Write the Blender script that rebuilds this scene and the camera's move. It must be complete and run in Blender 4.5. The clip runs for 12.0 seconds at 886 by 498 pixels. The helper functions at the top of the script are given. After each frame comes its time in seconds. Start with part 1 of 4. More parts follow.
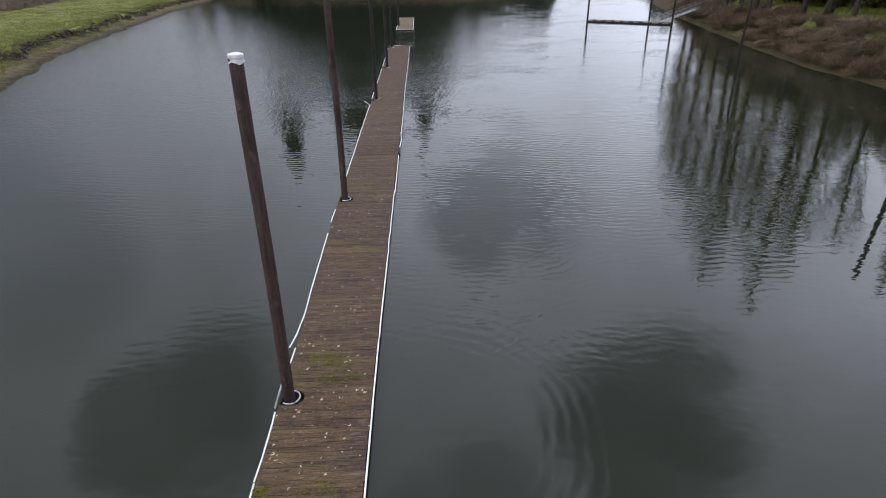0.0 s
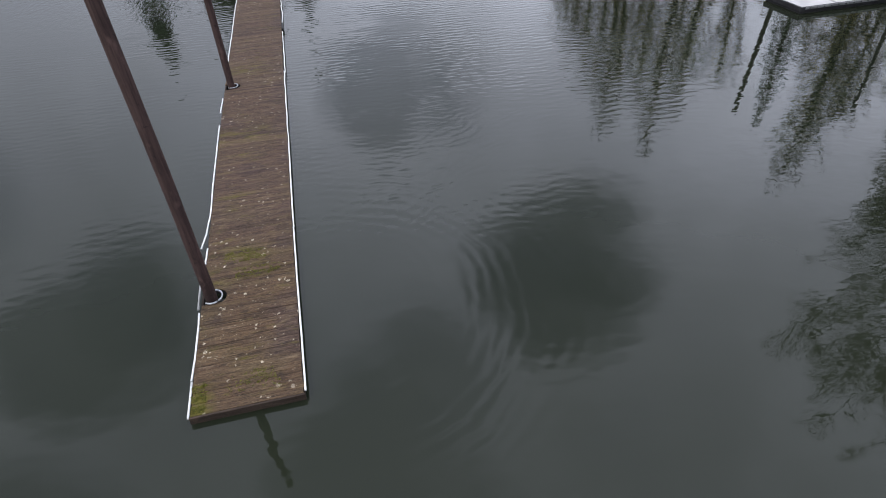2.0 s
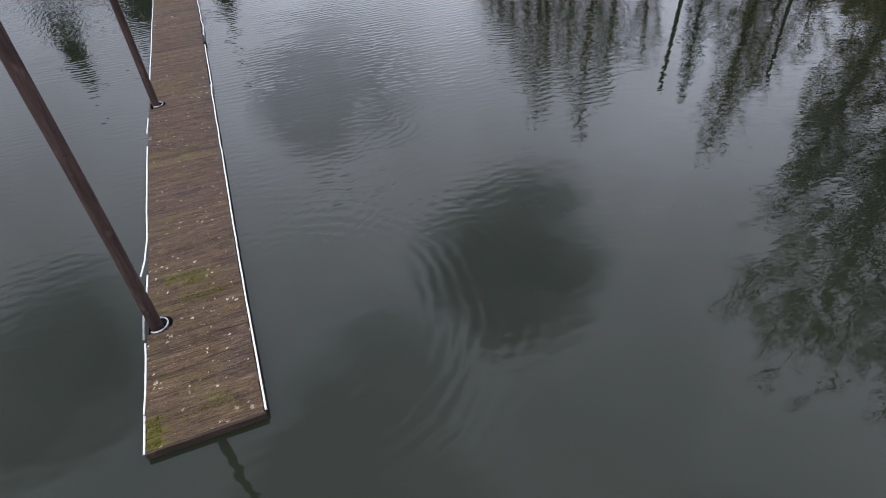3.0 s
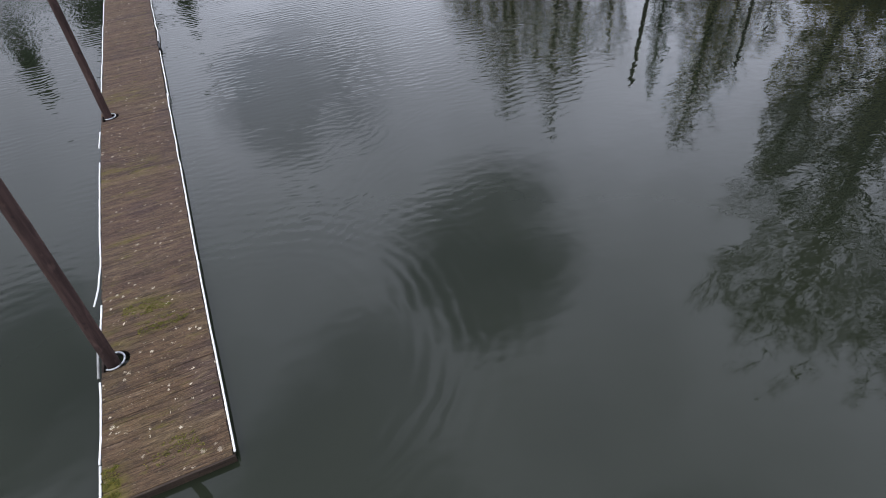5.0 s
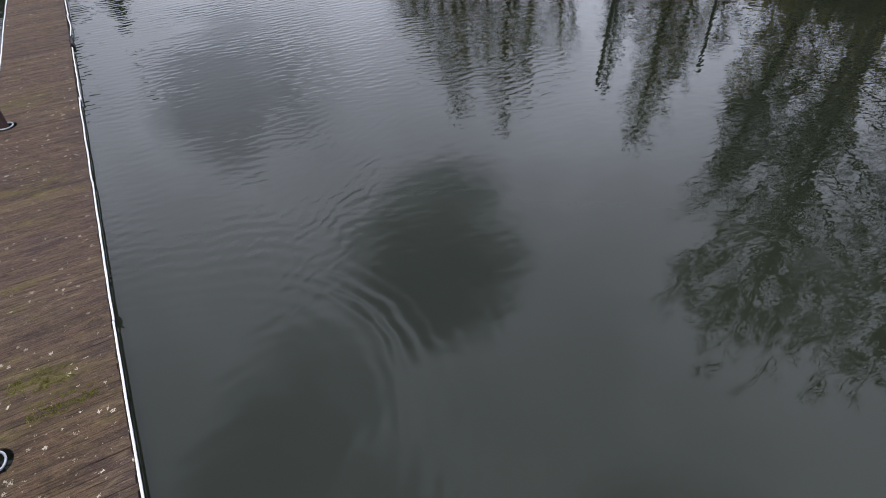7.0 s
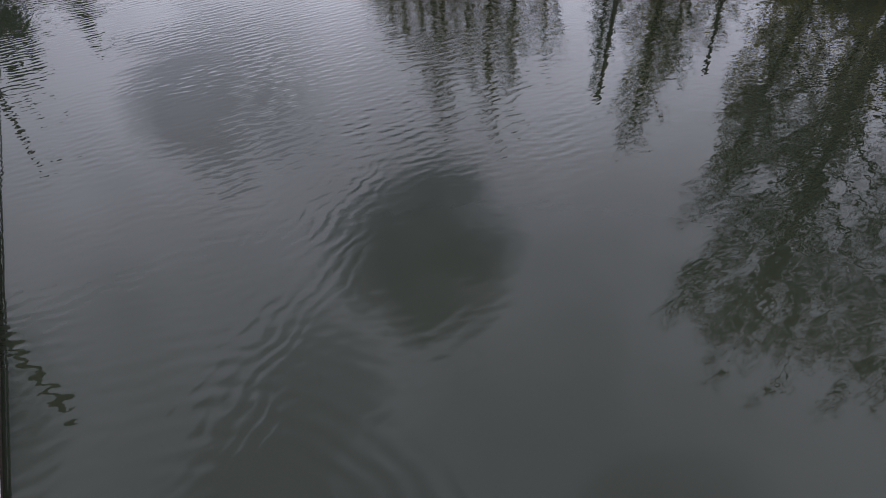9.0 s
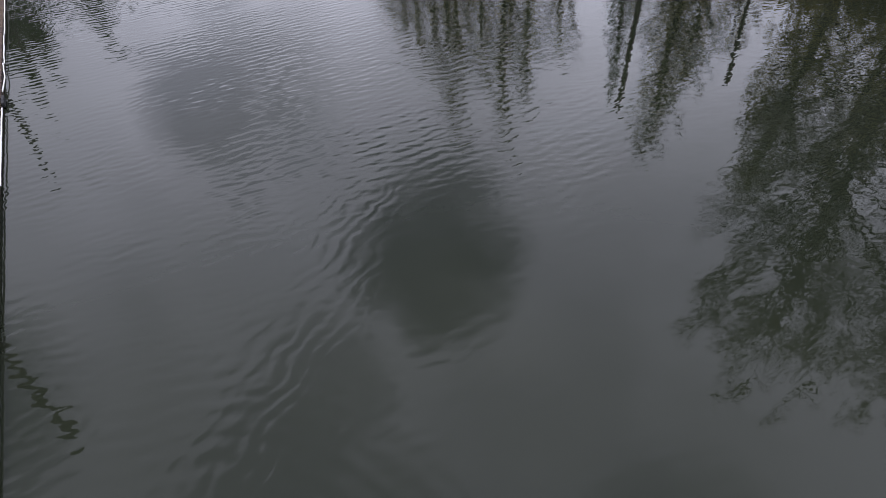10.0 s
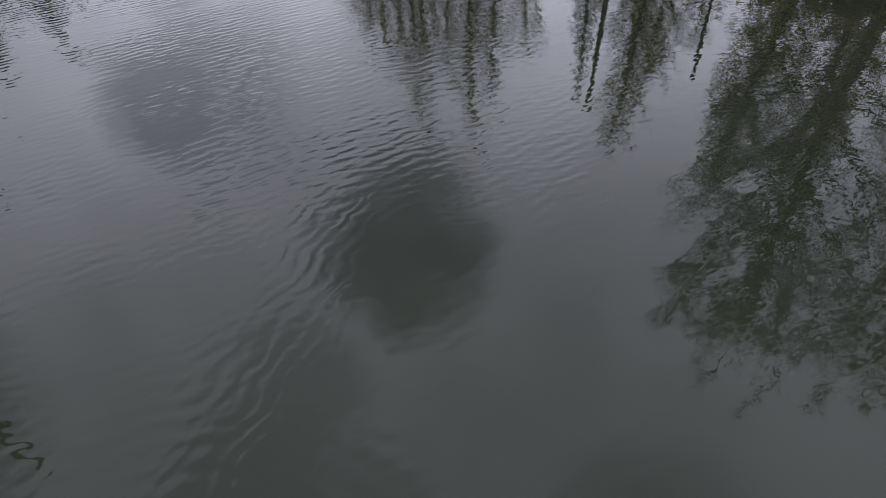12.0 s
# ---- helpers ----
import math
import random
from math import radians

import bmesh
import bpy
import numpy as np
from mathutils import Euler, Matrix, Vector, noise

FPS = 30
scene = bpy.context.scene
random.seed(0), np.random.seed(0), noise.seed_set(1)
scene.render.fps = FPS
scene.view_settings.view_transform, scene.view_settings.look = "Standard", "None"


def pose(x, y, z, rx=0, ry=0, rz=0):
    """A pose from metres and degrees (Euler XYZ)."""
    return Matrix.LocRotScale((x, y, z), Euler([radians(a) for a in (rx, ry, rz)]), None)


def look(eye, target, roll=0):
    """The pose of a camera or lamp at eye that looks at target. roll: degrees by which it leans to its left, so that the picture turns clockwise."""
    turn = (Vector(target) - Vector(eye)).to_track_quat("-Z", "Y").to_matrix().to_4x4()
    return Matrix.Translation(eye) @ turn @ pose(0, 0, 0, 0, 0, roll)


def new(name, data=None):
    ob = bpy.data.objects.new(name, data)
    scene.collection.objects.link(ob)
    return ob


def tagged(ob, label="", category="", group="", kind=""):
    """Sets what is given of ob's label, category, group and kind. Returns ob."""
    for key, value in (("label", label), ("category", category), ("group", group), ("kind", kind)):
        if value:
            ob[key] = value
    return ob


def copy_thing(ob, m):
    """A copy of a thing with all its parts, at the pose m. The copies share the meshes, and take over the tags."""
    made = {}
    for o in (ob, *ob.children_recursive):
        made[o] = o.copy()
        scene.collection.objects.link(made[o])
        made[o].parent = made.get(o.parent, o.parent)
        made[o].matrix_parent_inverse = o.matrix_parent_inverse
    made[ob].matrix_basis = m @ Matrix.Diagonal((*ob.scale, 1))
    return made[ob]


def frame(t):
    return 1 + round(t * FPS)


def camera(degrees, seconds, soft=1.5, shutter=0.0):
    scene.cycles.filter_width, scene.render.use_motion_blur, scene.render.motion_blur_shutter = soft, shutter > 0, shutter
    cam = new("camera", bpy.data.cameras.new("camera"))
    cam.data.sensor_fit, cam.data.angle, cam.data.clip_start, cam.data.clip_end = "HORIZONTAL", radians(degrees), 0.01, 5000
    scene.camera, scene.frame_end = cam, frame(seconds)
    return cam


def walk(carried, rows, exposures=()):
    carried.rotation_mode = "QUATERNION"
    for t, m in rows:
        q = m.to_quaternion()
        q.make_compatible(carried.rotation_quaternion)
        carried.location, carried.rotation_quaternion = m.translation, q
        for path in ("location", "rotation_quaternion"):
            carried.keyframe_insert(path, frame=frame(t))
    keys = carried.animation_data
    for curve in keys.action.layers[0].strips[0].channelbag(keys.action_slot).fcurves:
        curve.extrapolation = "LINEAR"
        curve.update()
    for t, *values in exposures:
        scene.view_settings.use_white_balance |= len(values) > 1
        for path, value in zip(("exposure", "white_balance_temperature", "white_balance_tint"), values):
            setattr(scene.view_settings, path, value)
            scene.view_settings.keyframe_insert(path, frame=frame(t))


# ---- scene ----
cam = camera(75.6, 12.0, soft=1.0)
PATH = [
    (0, (2.482, -7.904, 10.171), (2.547, -6.111, 9.287), -0.7),
    (0.1, (2.466, -7.855, 10.168), (2.601, -6.066, 9.283), -0.9),
    (0.3, (2.433, -7.835, 10.143), (2.612, -6.052, 9.255), -1.5),
    (0.5, (2.483, -7.927, 10.107), (2.672, -6.144, 9.22), -1.9),
    (0.6, (2.512, -8.1, 10.083), (2.706, -6.318, 9.197), -2.0),
    (0.7, (2.496, -8.319, 10.059), (2.682, -6.59, 9.071), -2.1),
    (0.8, (2.468, -8.349, 10.057), (2.64, -6.717, 8.914), -2.3),
    (0.9, (2.45, -8.198, 10.071), (2.612, -6.631, 8.838), -2.3),
    (1, (2.436, -8.086, 10.076), (2.598, -6.524, 8.837), -2.2),
    (1.5, (2.404, -8.065, 10.074), (2.687, -6.526, 8.829), -2.7),
    (2, (2.531, -8.004, 10.057), (2.849, -6.474, 8.808), -3.1),
    (2.5, (2.558, -8.014, 10.049), (3.02, -6.531, 8.789), -4.6),
    (4.5, (2.781, -7.595, 10.148), (3.285, -6.129, 8.884), -5.5),
    (5, (2.861, -7.169, 9.9), (3.419, -5.733, 8.625), -5.3),
    (5.5, (2.878, -6.606, 9.561), (3.47, -5.179, 8.291), -4.6),
    (6, (2.974, -5.916, 9.227), (3.602, -4.507, 7.954), -4.0),
    (6.5, (3.107, -5.167, 8.958), (3.771, -3.78, 7.679), -3.5),
    (7, (3.273, -4.43, 8.809), (3.987, -3.071, 7.527), -2.7),
    (8.8, (4.897, -1.079, 8.616), (5.652, 0.246, 7.321), -4.0),
    (9, (5.039, -0.779, 8.608), (5.781, 0.547, 7.308), -4.3),
    (9.5, (5.283, -0.214, 8.616), (6.008, 1.125, 7.32), -4.9),
    (10, (5.404, 0.168, 8.642), (6.116, 1.518, 7.349), -4.9),
    (10.5, (5.483, 0.419, 8.646), (6.179, 1.764, 7.34), -4.8),
    (11, (5.545, 0.58, 8.63), (6.365, 1.851, 7.323), -3.0),
    (11.5, (5.589, 0.677, 8.608), (6.397, 1.959, 7.303), -3.7),
    (12, (5.61, 0.72, 8.594), (6.4, 2.005, 7.281), -4.0),
]
walk(cam, [(t, look(e, g, r)) for t, e, g, r in PATH],
     exposures=((0.0, -0.18, 6560, 9.5), (0.5, -0.22, 6550, 9.5), (1.0, -0.18, 6540, 10), (1.6, -0.08, 6530, 10), (2.5, -0.01, 6510, 10), (5.0, 0.0, 6500, 10), (7.0, 0.0, 6500, 11), (9.0, 0.04, 6610, 15.5), (12.0, 0.05, 6610, 15.5)))

# ---- sky and sun ----
def direction(azimuth, elevation):
    a, e = radians(azimuth), radians(elevation)
    return Vector((math.sin(a) * math.cos(e), math.cos(a) * math.cos(e), math.sin(e)))


SUN_AZ, SUN_EL = 246, 46
world = bpy.data.worlds.new("sky")
scene.world = world
world.use_nodes = True
wt = world.node_tree
wt.nodes.clear()


def wnode(kind, **props):
    n = wt.nodes.new(kind)
    for k, v in props.items():
        if k == "operation":
            n.operation = v
        elif k == "data_type":
            n.data_type = v
        elif k == "interpolation":
            n.interpolation_type = v
    return n


def wmath(op, a, b=None, c=None):
    n = wnode("ShaderNodeMath", operation=op)
    for i, v in enumerate((a, b, c)):
        if v is None:
            continue
        if isinstance(v, (int, float)):
            n.inputs[i].default_value = v
        else:
            wt.links.new(v, n.inputs[i])
    return n.outputs[0]


def wstep(value, lo, hi, a=0.0, b=1.0):
    n = wnode("ShaderNodeMapRange", interpolation="SMOOTHSTEP")
    n.inputs["From Min"].default_value, n.inputs["From Max"].default_value = lo, hi
    n.inputs["To Min"].default_value, n.inputs["To Max"].default_value = a, b
    wt.links.new(value, n.inputs["Value"])
    return n.outputs["Result"]


coord = wt.nodes.new("ShaderNodeTexCoord").outputs["Generated"]
cloud_noise = wt.nodes.new("ShaderNodeTexNoise")
cloud_noise.inputs["Scale"].default_value, cloud_noise.inputs["Detail"].default_value = 3.2, 5
cloud_noise.inputs["Roughness"].default_value = 0.55
wt.links.new(coord, cloud_noise.inputs["Vector"])
wisps = wt.nodes.new("ShaderNodeTexNoise")
wisps.inputs["Scale"].default_value, wisps.inputs["Detail"].default_value = 11.0, 4
wt.links.new(coord, wisps.inputs["Vector"])
ragged = wmath("ADD", wmath("MULTIPLY", wmath("SUBTRACT", cloud_noise.outputs["Fac"], 0.5), 0.024), wmath("MULTIPLY", wmath("SUBTRACT", wisps.outputs["Fac"], 0.5), 0.006))


def toward(azimuth, elevation):
    n = wnode("ShaderNodeVectorMath", operation="DOT_PRODUCT")
    wt.links.new(coord, n.inputs[0])
    n.inputs[1].default_value = direction(azimuth, elevation)
    return n.outputs["Value"]


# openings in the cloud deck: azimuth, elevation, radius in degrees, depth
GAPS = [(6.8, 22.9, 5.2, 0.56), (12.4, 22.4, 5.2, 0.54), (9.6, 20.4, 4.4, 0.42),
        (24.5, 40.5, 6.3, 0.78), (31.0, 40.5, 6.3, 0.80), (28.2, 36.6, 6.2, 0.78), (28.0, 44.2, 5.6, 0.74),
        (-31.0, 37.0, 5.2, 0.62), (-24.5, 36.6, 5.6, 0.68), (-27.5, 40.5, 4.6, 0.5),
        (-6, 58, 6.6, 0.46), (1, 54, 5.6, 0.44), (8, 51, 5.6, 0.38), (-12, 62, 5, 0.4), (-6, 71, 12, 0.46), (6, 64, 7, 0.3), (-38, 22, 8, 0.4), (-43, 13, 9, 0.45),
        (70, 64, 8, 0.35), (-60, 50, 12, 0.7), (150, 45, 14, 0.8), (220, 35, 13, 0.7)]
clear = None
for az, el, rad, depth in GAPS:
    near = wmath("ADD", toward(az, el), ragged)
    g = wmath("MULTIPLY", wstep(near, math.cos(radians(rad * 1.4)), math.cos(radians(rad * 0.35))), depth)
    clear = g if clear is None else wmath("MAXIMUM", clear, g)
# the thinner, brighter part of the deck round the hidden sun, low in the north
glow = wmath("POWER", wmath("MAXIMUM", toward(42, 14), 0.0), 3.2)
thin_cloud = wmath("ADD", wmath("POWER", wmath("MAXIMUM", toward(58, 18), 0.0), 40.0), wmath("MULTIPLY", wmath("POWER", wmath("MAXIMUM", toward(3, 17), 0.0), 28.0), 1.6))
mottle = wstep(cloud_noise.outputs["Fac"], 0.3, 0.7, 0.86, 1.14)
# the deck is dull towards the horizon and lighter overhead
up = wnode("ShaderNodeSeparateXYZ")
wt.links.new(coord, up.inputs[0])
west = wstep(toward(-58, 14), 0.45, 0.95, 1.0, 0.82)
lift = wmath("MULTIPLY", wstep(up.outputs["Z"], 0.05, 0.66, 0.52, 1.72), west)
deck = wmath("MULTIPLY", wmath("ADD", wmath("ADD", wmath("MULTIPLY", glow, 1.12), wmath("MULTIPLY", thin_cloud, 0.22)), lift), mottle)
cloud_col = wt.nodes.new("ShaderNodeMix")
cloud_col.data_type = "RGBA"
cloud_col.inputs[6].default_value = (0.0, 0.0, 0.0, 1)
cloud_col.inputs[7].default_value = (0.905, 0.96, 1.15, 1)
wt.links.new(deck, cloud_col.inputs[0])
cloud_col.clamp_factor = False
clouds = wt.nodes.new("ShaderNodeBackground")
wt.links.new(cloud_col.outputs[2], clouds.inputs["Color"])
blue = wt.nodes.new("ShaderNodeTexSky")
blue.sky_type, blue.sun_disc = "NISHITA", False
blue.sun_elevation, blue.sun_rotation = radians(SUN_EL), radians(SUN_AZ)
heaven = wt.nodes.new("ShaderNodeBackground")
heaven.inputs["Strength"].default_value = 0.05
wt.links.new(blue.outputs["Color"], heaven.inputs["Color"])
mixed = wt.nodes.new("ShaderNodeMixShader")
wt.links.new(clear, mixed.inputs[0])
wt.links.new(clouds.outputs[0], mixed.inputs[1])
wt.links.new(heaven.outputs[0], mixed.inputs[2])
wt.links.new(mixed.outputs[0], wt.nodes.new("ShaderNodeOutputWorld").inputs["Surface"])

sun = new("sun", bpy.data.lights.new("sun", "SUN"))
sun.data.energy, sun.data.angle, sun.data.color = 1.25, radians(16), (1.0, 0.96, 0.9)
sun.matrix_world = look(direction(SUN_AZ, SUN_EL) * 100, (0, 0, 0))


LEVEL = 0.27  # height of the water


# ---- materials ----
class Mat:
    """A small builder of node materials."""

    def __init__(self, name, rough=0.7, metal=0.0, spec=0.5):
        self.m = bpy.data.materials.new(name)
        self.m.use_nodes = True
        self.t = self.m.node_tree
        self.b = self.t.nodes["Principled BSDF"]
        self.b.inputs["Roughness"].default_value = rough
        self.b.inputs["Metallic"].default_value = metal
        self.b.inputs["Specular IOR Level"].default_value = spec
        self.geo = self.t.nodes.new("ShaderNodeNewGeometry")
        self.obj = self.t.nodes.new("ShaderNodeObjectInfo")
        self.pos = self.geo.outputs["Position"]
        self.h = None

    def link(self, a, b):
        self.t.links.new(a, b)

    def put(self, socket, v):
        if isinstance(v, (int, float)):
            socket.default_value = v
        elif isinstance(v, tuple):
            socket.default_value = v if len(v) != 3 or socket.type == "VECTOR" else (*v, 1)
        else:
            self.link(v, socket)

    def scaled(self, s, off=None, turn=0.0):
        n = self.t.nodes.new("ShaderNodeMapping")
        n.inputs["Scale"].default_value = s
        n.inputs["Rotation"].default_value = (0, 0, radians(turn))
        if off is not None:
            self.put(n.inputs["Location"], off)
        self.link(self.pos, n.inputs["Vector"])
        return n.outputs[0]

    def noise(self, scale, detail=3.0, vec=None, rough=0.55, distort=0.0):
        n = self.t.nodes.new("ShaderNodeTexNoise")
        n.inputs["Scale"].default_value, n.inputs["Detail"].default_value = scale, detail
        n.inputs["Roughness"].default_value, n.inputs["Distortion"].default_value = rough, distort
        self.link(self.pos if vec is None else vec, n.inputs["Vector"])
        return n.outputs["Fac"]

    def cells(self, scale, vec=None):
        n = self.t.nodes.new("ShaderNodeTexVoronoi")
        n.inputs["Scale"].default_value = scale
        self.link(self.pos if vec is None else vec, n.inputs["Vector"])
        return n.outputs["Distance"], n.outputs["Color"]

    def math(self, op, a, b=0.0):
        n = self.t.nodes.new("ShaderNodeMath")
        n.operation = op
        self.put(n.inputs[0], a), self.put(n.inputs[1], b)
        return n.outputs[0]

    def step(self, v, lo, hi, a=0.0, b=1.0):
        n = self.t.nodes.new("ShaderNodeMapRange")
        n.interpolation_type = "SMOOTHSTEP"
        for k, x in zip(("From Min", "From Max", "To Min", "To Max"), (lo, hi, a, b)):
            n.inputs[k].default_value = x
        self.put(n.inputs["Value"], v)
        return n.outputs["Result"]

    def mix(self, f, a, b):
        n = self.t.nodes.new("ShaderNodeMix")
        n.data_type = "RGBA"
        self.put(n.inputs[0], f), self.put(n.inputs[6], a), self.put(n.inputs[7], b)
        return n.outputs[2]

    def axis(self, i):
        n = self.t.nodes.new("ShaderNodeSeparateXYZ")
        self.link(self.pos, n.inputs[0])
        return n.outputs[i]

    def colour(self, c):
        self.put(self.b.inputs["Base Color"], c)
        return self

    def rough(self, v):
        self.put(self.b.inputs["Roughness"], v)
        return self

    def bump(self, height, distance, strength=1.0):
        n = self.t.nodes.new("ShaderNodeBump")
        n.inputs["Distance"].default_value, n.inputs["Strength"].default_value = distance, strength
        self.put(n.inputs["Height"], height)
        self.link(n.outputs[0], self.b.inputs["Normal"])
        return self


def water_material():
    w = Mat("pond_water", rough=0.0)
    w.b.inputs["IOR"].default_value = 1.33
    murk = w.noise(0.12, 3)
    w.colour(w.mix(w.step(murk, 0.35, 0.65), (0.0134, 0.0168, 0.0104), (0.0168, 0.0203, 0.0125)))

    def train(length, turn, distort, stretch=1.0):
        """A train of wind ripples, crests roughly along x."""
        n = w.t.nodes.new("ShaderNodeTexWave")
        n.wave_type, n.bands_direction, n.wave_profile = "BANDS", "Y", "SIN"
        n.inputs["Scale"].default_value = 0.314 / length
        n.inputs["Distortion"].default_value = distort
        n.inputs["Detail"].default_value, n.inputs["Detail Scale"].default_value = 2.5, 1.2
        w.link(w.scaled((stretch, 1.0, 1.0), turn=turn), n.inputs["Vector"])
        return n.outputs["Fac"]

    def rings(cx, cy, length, inner, outer, size):
        off = w.t.nodes.new("ShaderNodeVectorMath")
        off.operation = "DISTANCE"
        w.link(w.pos, off.inputs[0])
        off.inputs[1].default_value = (cx, cy, 0)
        d = off.outputs["Value"]
        wob = w.math("ADD", d, w.math("MULTIPLY", w.noise(0.5, 2), 0.8))
        ring = w.math("SINE", w.math("MULTIPLY", wob, 6.283 / length))
        mid = (inner + outer) / 2
        span = w.math("MULTIPLY", w.step(d, inner, mid), w.step(d, mid, outer, 1.0, 0.0))
        part_of = w.step(w.noise(0.4, 1), 0.30, 0.5, 0.3, 1.0)
        east = w.step(w.axis(0), 1.7, 2.8)
        return w.math("MULTIPLY", w.math("MULTIPLY", ring, size), w.math("MULTIPLY", w.math("MULTIPLY", span, east), part_of))

    # heights in millimetres
    patch = w.step(w.noise(0.16, 2, w.scaled((0.8, 1.0, 1.0))), 0.38, 0.62, 0.14, 1.0)
    out = w.math("MULTIPLY", w.step(w.axis(1), 3, 15, 0.26, 1.9), w.step(w.axis(1), 30, 80, 1.0, 0.9))
    some = w.math("MULTIPLY", w.math("MULTIPLY", patch, out), w.math("MULTIPLY", w.step(w.axis(0), -14, 2, 0.45, 1.0), w.step(w.axis(0), 28, 46, 1.0, 0.4)))
    calm = w.math("MULTIPLY", w.step(w.math("SUBTRACT", w.axis(0), w.math("MULTIPLY", w.axis(1), 0.6)), 9.0, 11.5), w.step(w.axis(1), 24, 36, 1.0, 0.0))
    some = w.math("MULTIPLY", some, w.math("SUBTRACT", 1.0, w.math("MULTIPLY", calm, 0.93)))
    tall = w.math("MULTIPLY", train(0.44, 10, 6.0, 0.9), 2.3)
    tall = w.math("ADD", tall, w.math("MULTIPLY", train(0.37, -8, 6.0, 1.0), 1.9))
    tall = w.math("ADD", tall, w.math("MULTIPLY", train(0.26, 24, 5.0, 1.0), 0.9))
    tall = w.math("ADD", tall, w.math("MULTIPLY", w.noise(4.0, 0.0, w.scaled((0.8, 1.5, 1.0)), 0.5, 0.4), 1.8))
    tall = w.math("MULTIPLY", tall, some)
    tall = w.math("ADD", tall, w.math("MULTIPLY", w.noise(2.6, 0.5, None, 0.5), 2.2))
    tall = w.math("ADD", tall, w.math("MULTIPLY", w.noise(0.6, 1.0, w.scaled((0.8, 1.6, 1.0), turn=20)), 7.0))
    off_dock = w.math("SUBTRACT", w.axis(1), w.math("MULTIPLY", w.axis(0), 0.5))
    where = w.math("MULTIPLY", w.step(off_dock, 32, 58, 0.0, 4.0), w.step(w.axis(1), 80, 120, 1.0, 0.5))
    far_chop = w.math("MULTIPLY", w.noise(6.0, 2.0, w.scaled((0.8, 1.3, 1.0))), w.math("MULTIPLY", where, w.step(w.axis(0), 10, 28, 1.0, 0.0)))
    lee = w.math("ADD", w.math("MULTIPLY", train(0.36, 42, 11.0), 0.3), w.math("ADD", w.math("MULTIPLY", w.noise(1.2, 0.0), 1.2), w.math("MULTIPLY", w.noise(5.0, 0.5, w.scaled((0.5, 1.0, 1.0)), 0.5, 0.3), 2.2)))
    lee = w.math("ADD", lee, w.math("MULTIPLY", w.noise(10.0, 0.0, w.scaled((0.5, 1.0, 1.0)), 0.5), 0.8))
    tall = w.math("ADD", tall, w.math("MULTIPLY", lee, w.step(w.axis(0), 10, 17)))
    chop = w.math("MULTIPLY", w.noise(1.0, 2.0, w.scaled((4.4, 1.7, 1.0), turn=4), 0.6, 0.2), w.math("MULTIPLY", w.step(off_dock, 26, 50, 0.0, 40.0), w.step(w.axis(0), 8, 26, 1.0, 0.12)))
    tall = w.math("ADD", tall, chop)
    tall = w.math("ADD", tall, far_chop)
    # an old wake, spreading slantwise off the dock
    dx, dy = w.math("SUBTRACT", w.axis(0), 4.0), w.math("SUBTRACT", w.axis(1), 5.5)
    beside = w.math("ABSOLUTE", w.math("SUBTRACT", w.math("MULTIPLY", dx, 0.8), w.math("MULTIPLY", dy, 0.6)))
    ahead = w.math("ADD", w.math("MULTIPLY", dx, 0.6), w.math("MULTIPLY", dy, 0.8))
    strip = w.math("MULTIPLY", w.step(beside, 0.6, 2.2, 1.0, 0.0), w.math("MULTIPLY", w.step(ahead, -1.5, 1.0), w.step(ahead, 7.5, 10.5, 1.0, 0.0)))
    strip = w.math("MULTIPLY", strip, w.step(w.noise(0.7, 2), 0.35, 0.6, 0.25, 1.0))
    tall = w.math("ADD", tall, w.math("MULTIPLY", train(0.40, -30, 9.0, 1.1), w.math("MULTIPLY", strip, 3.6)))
    tall = w.math("ADD", tall, rings(1.6, 2.7, 0.42, 2.2, 7.4, 1.7))
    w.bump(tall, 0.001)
    return w.m


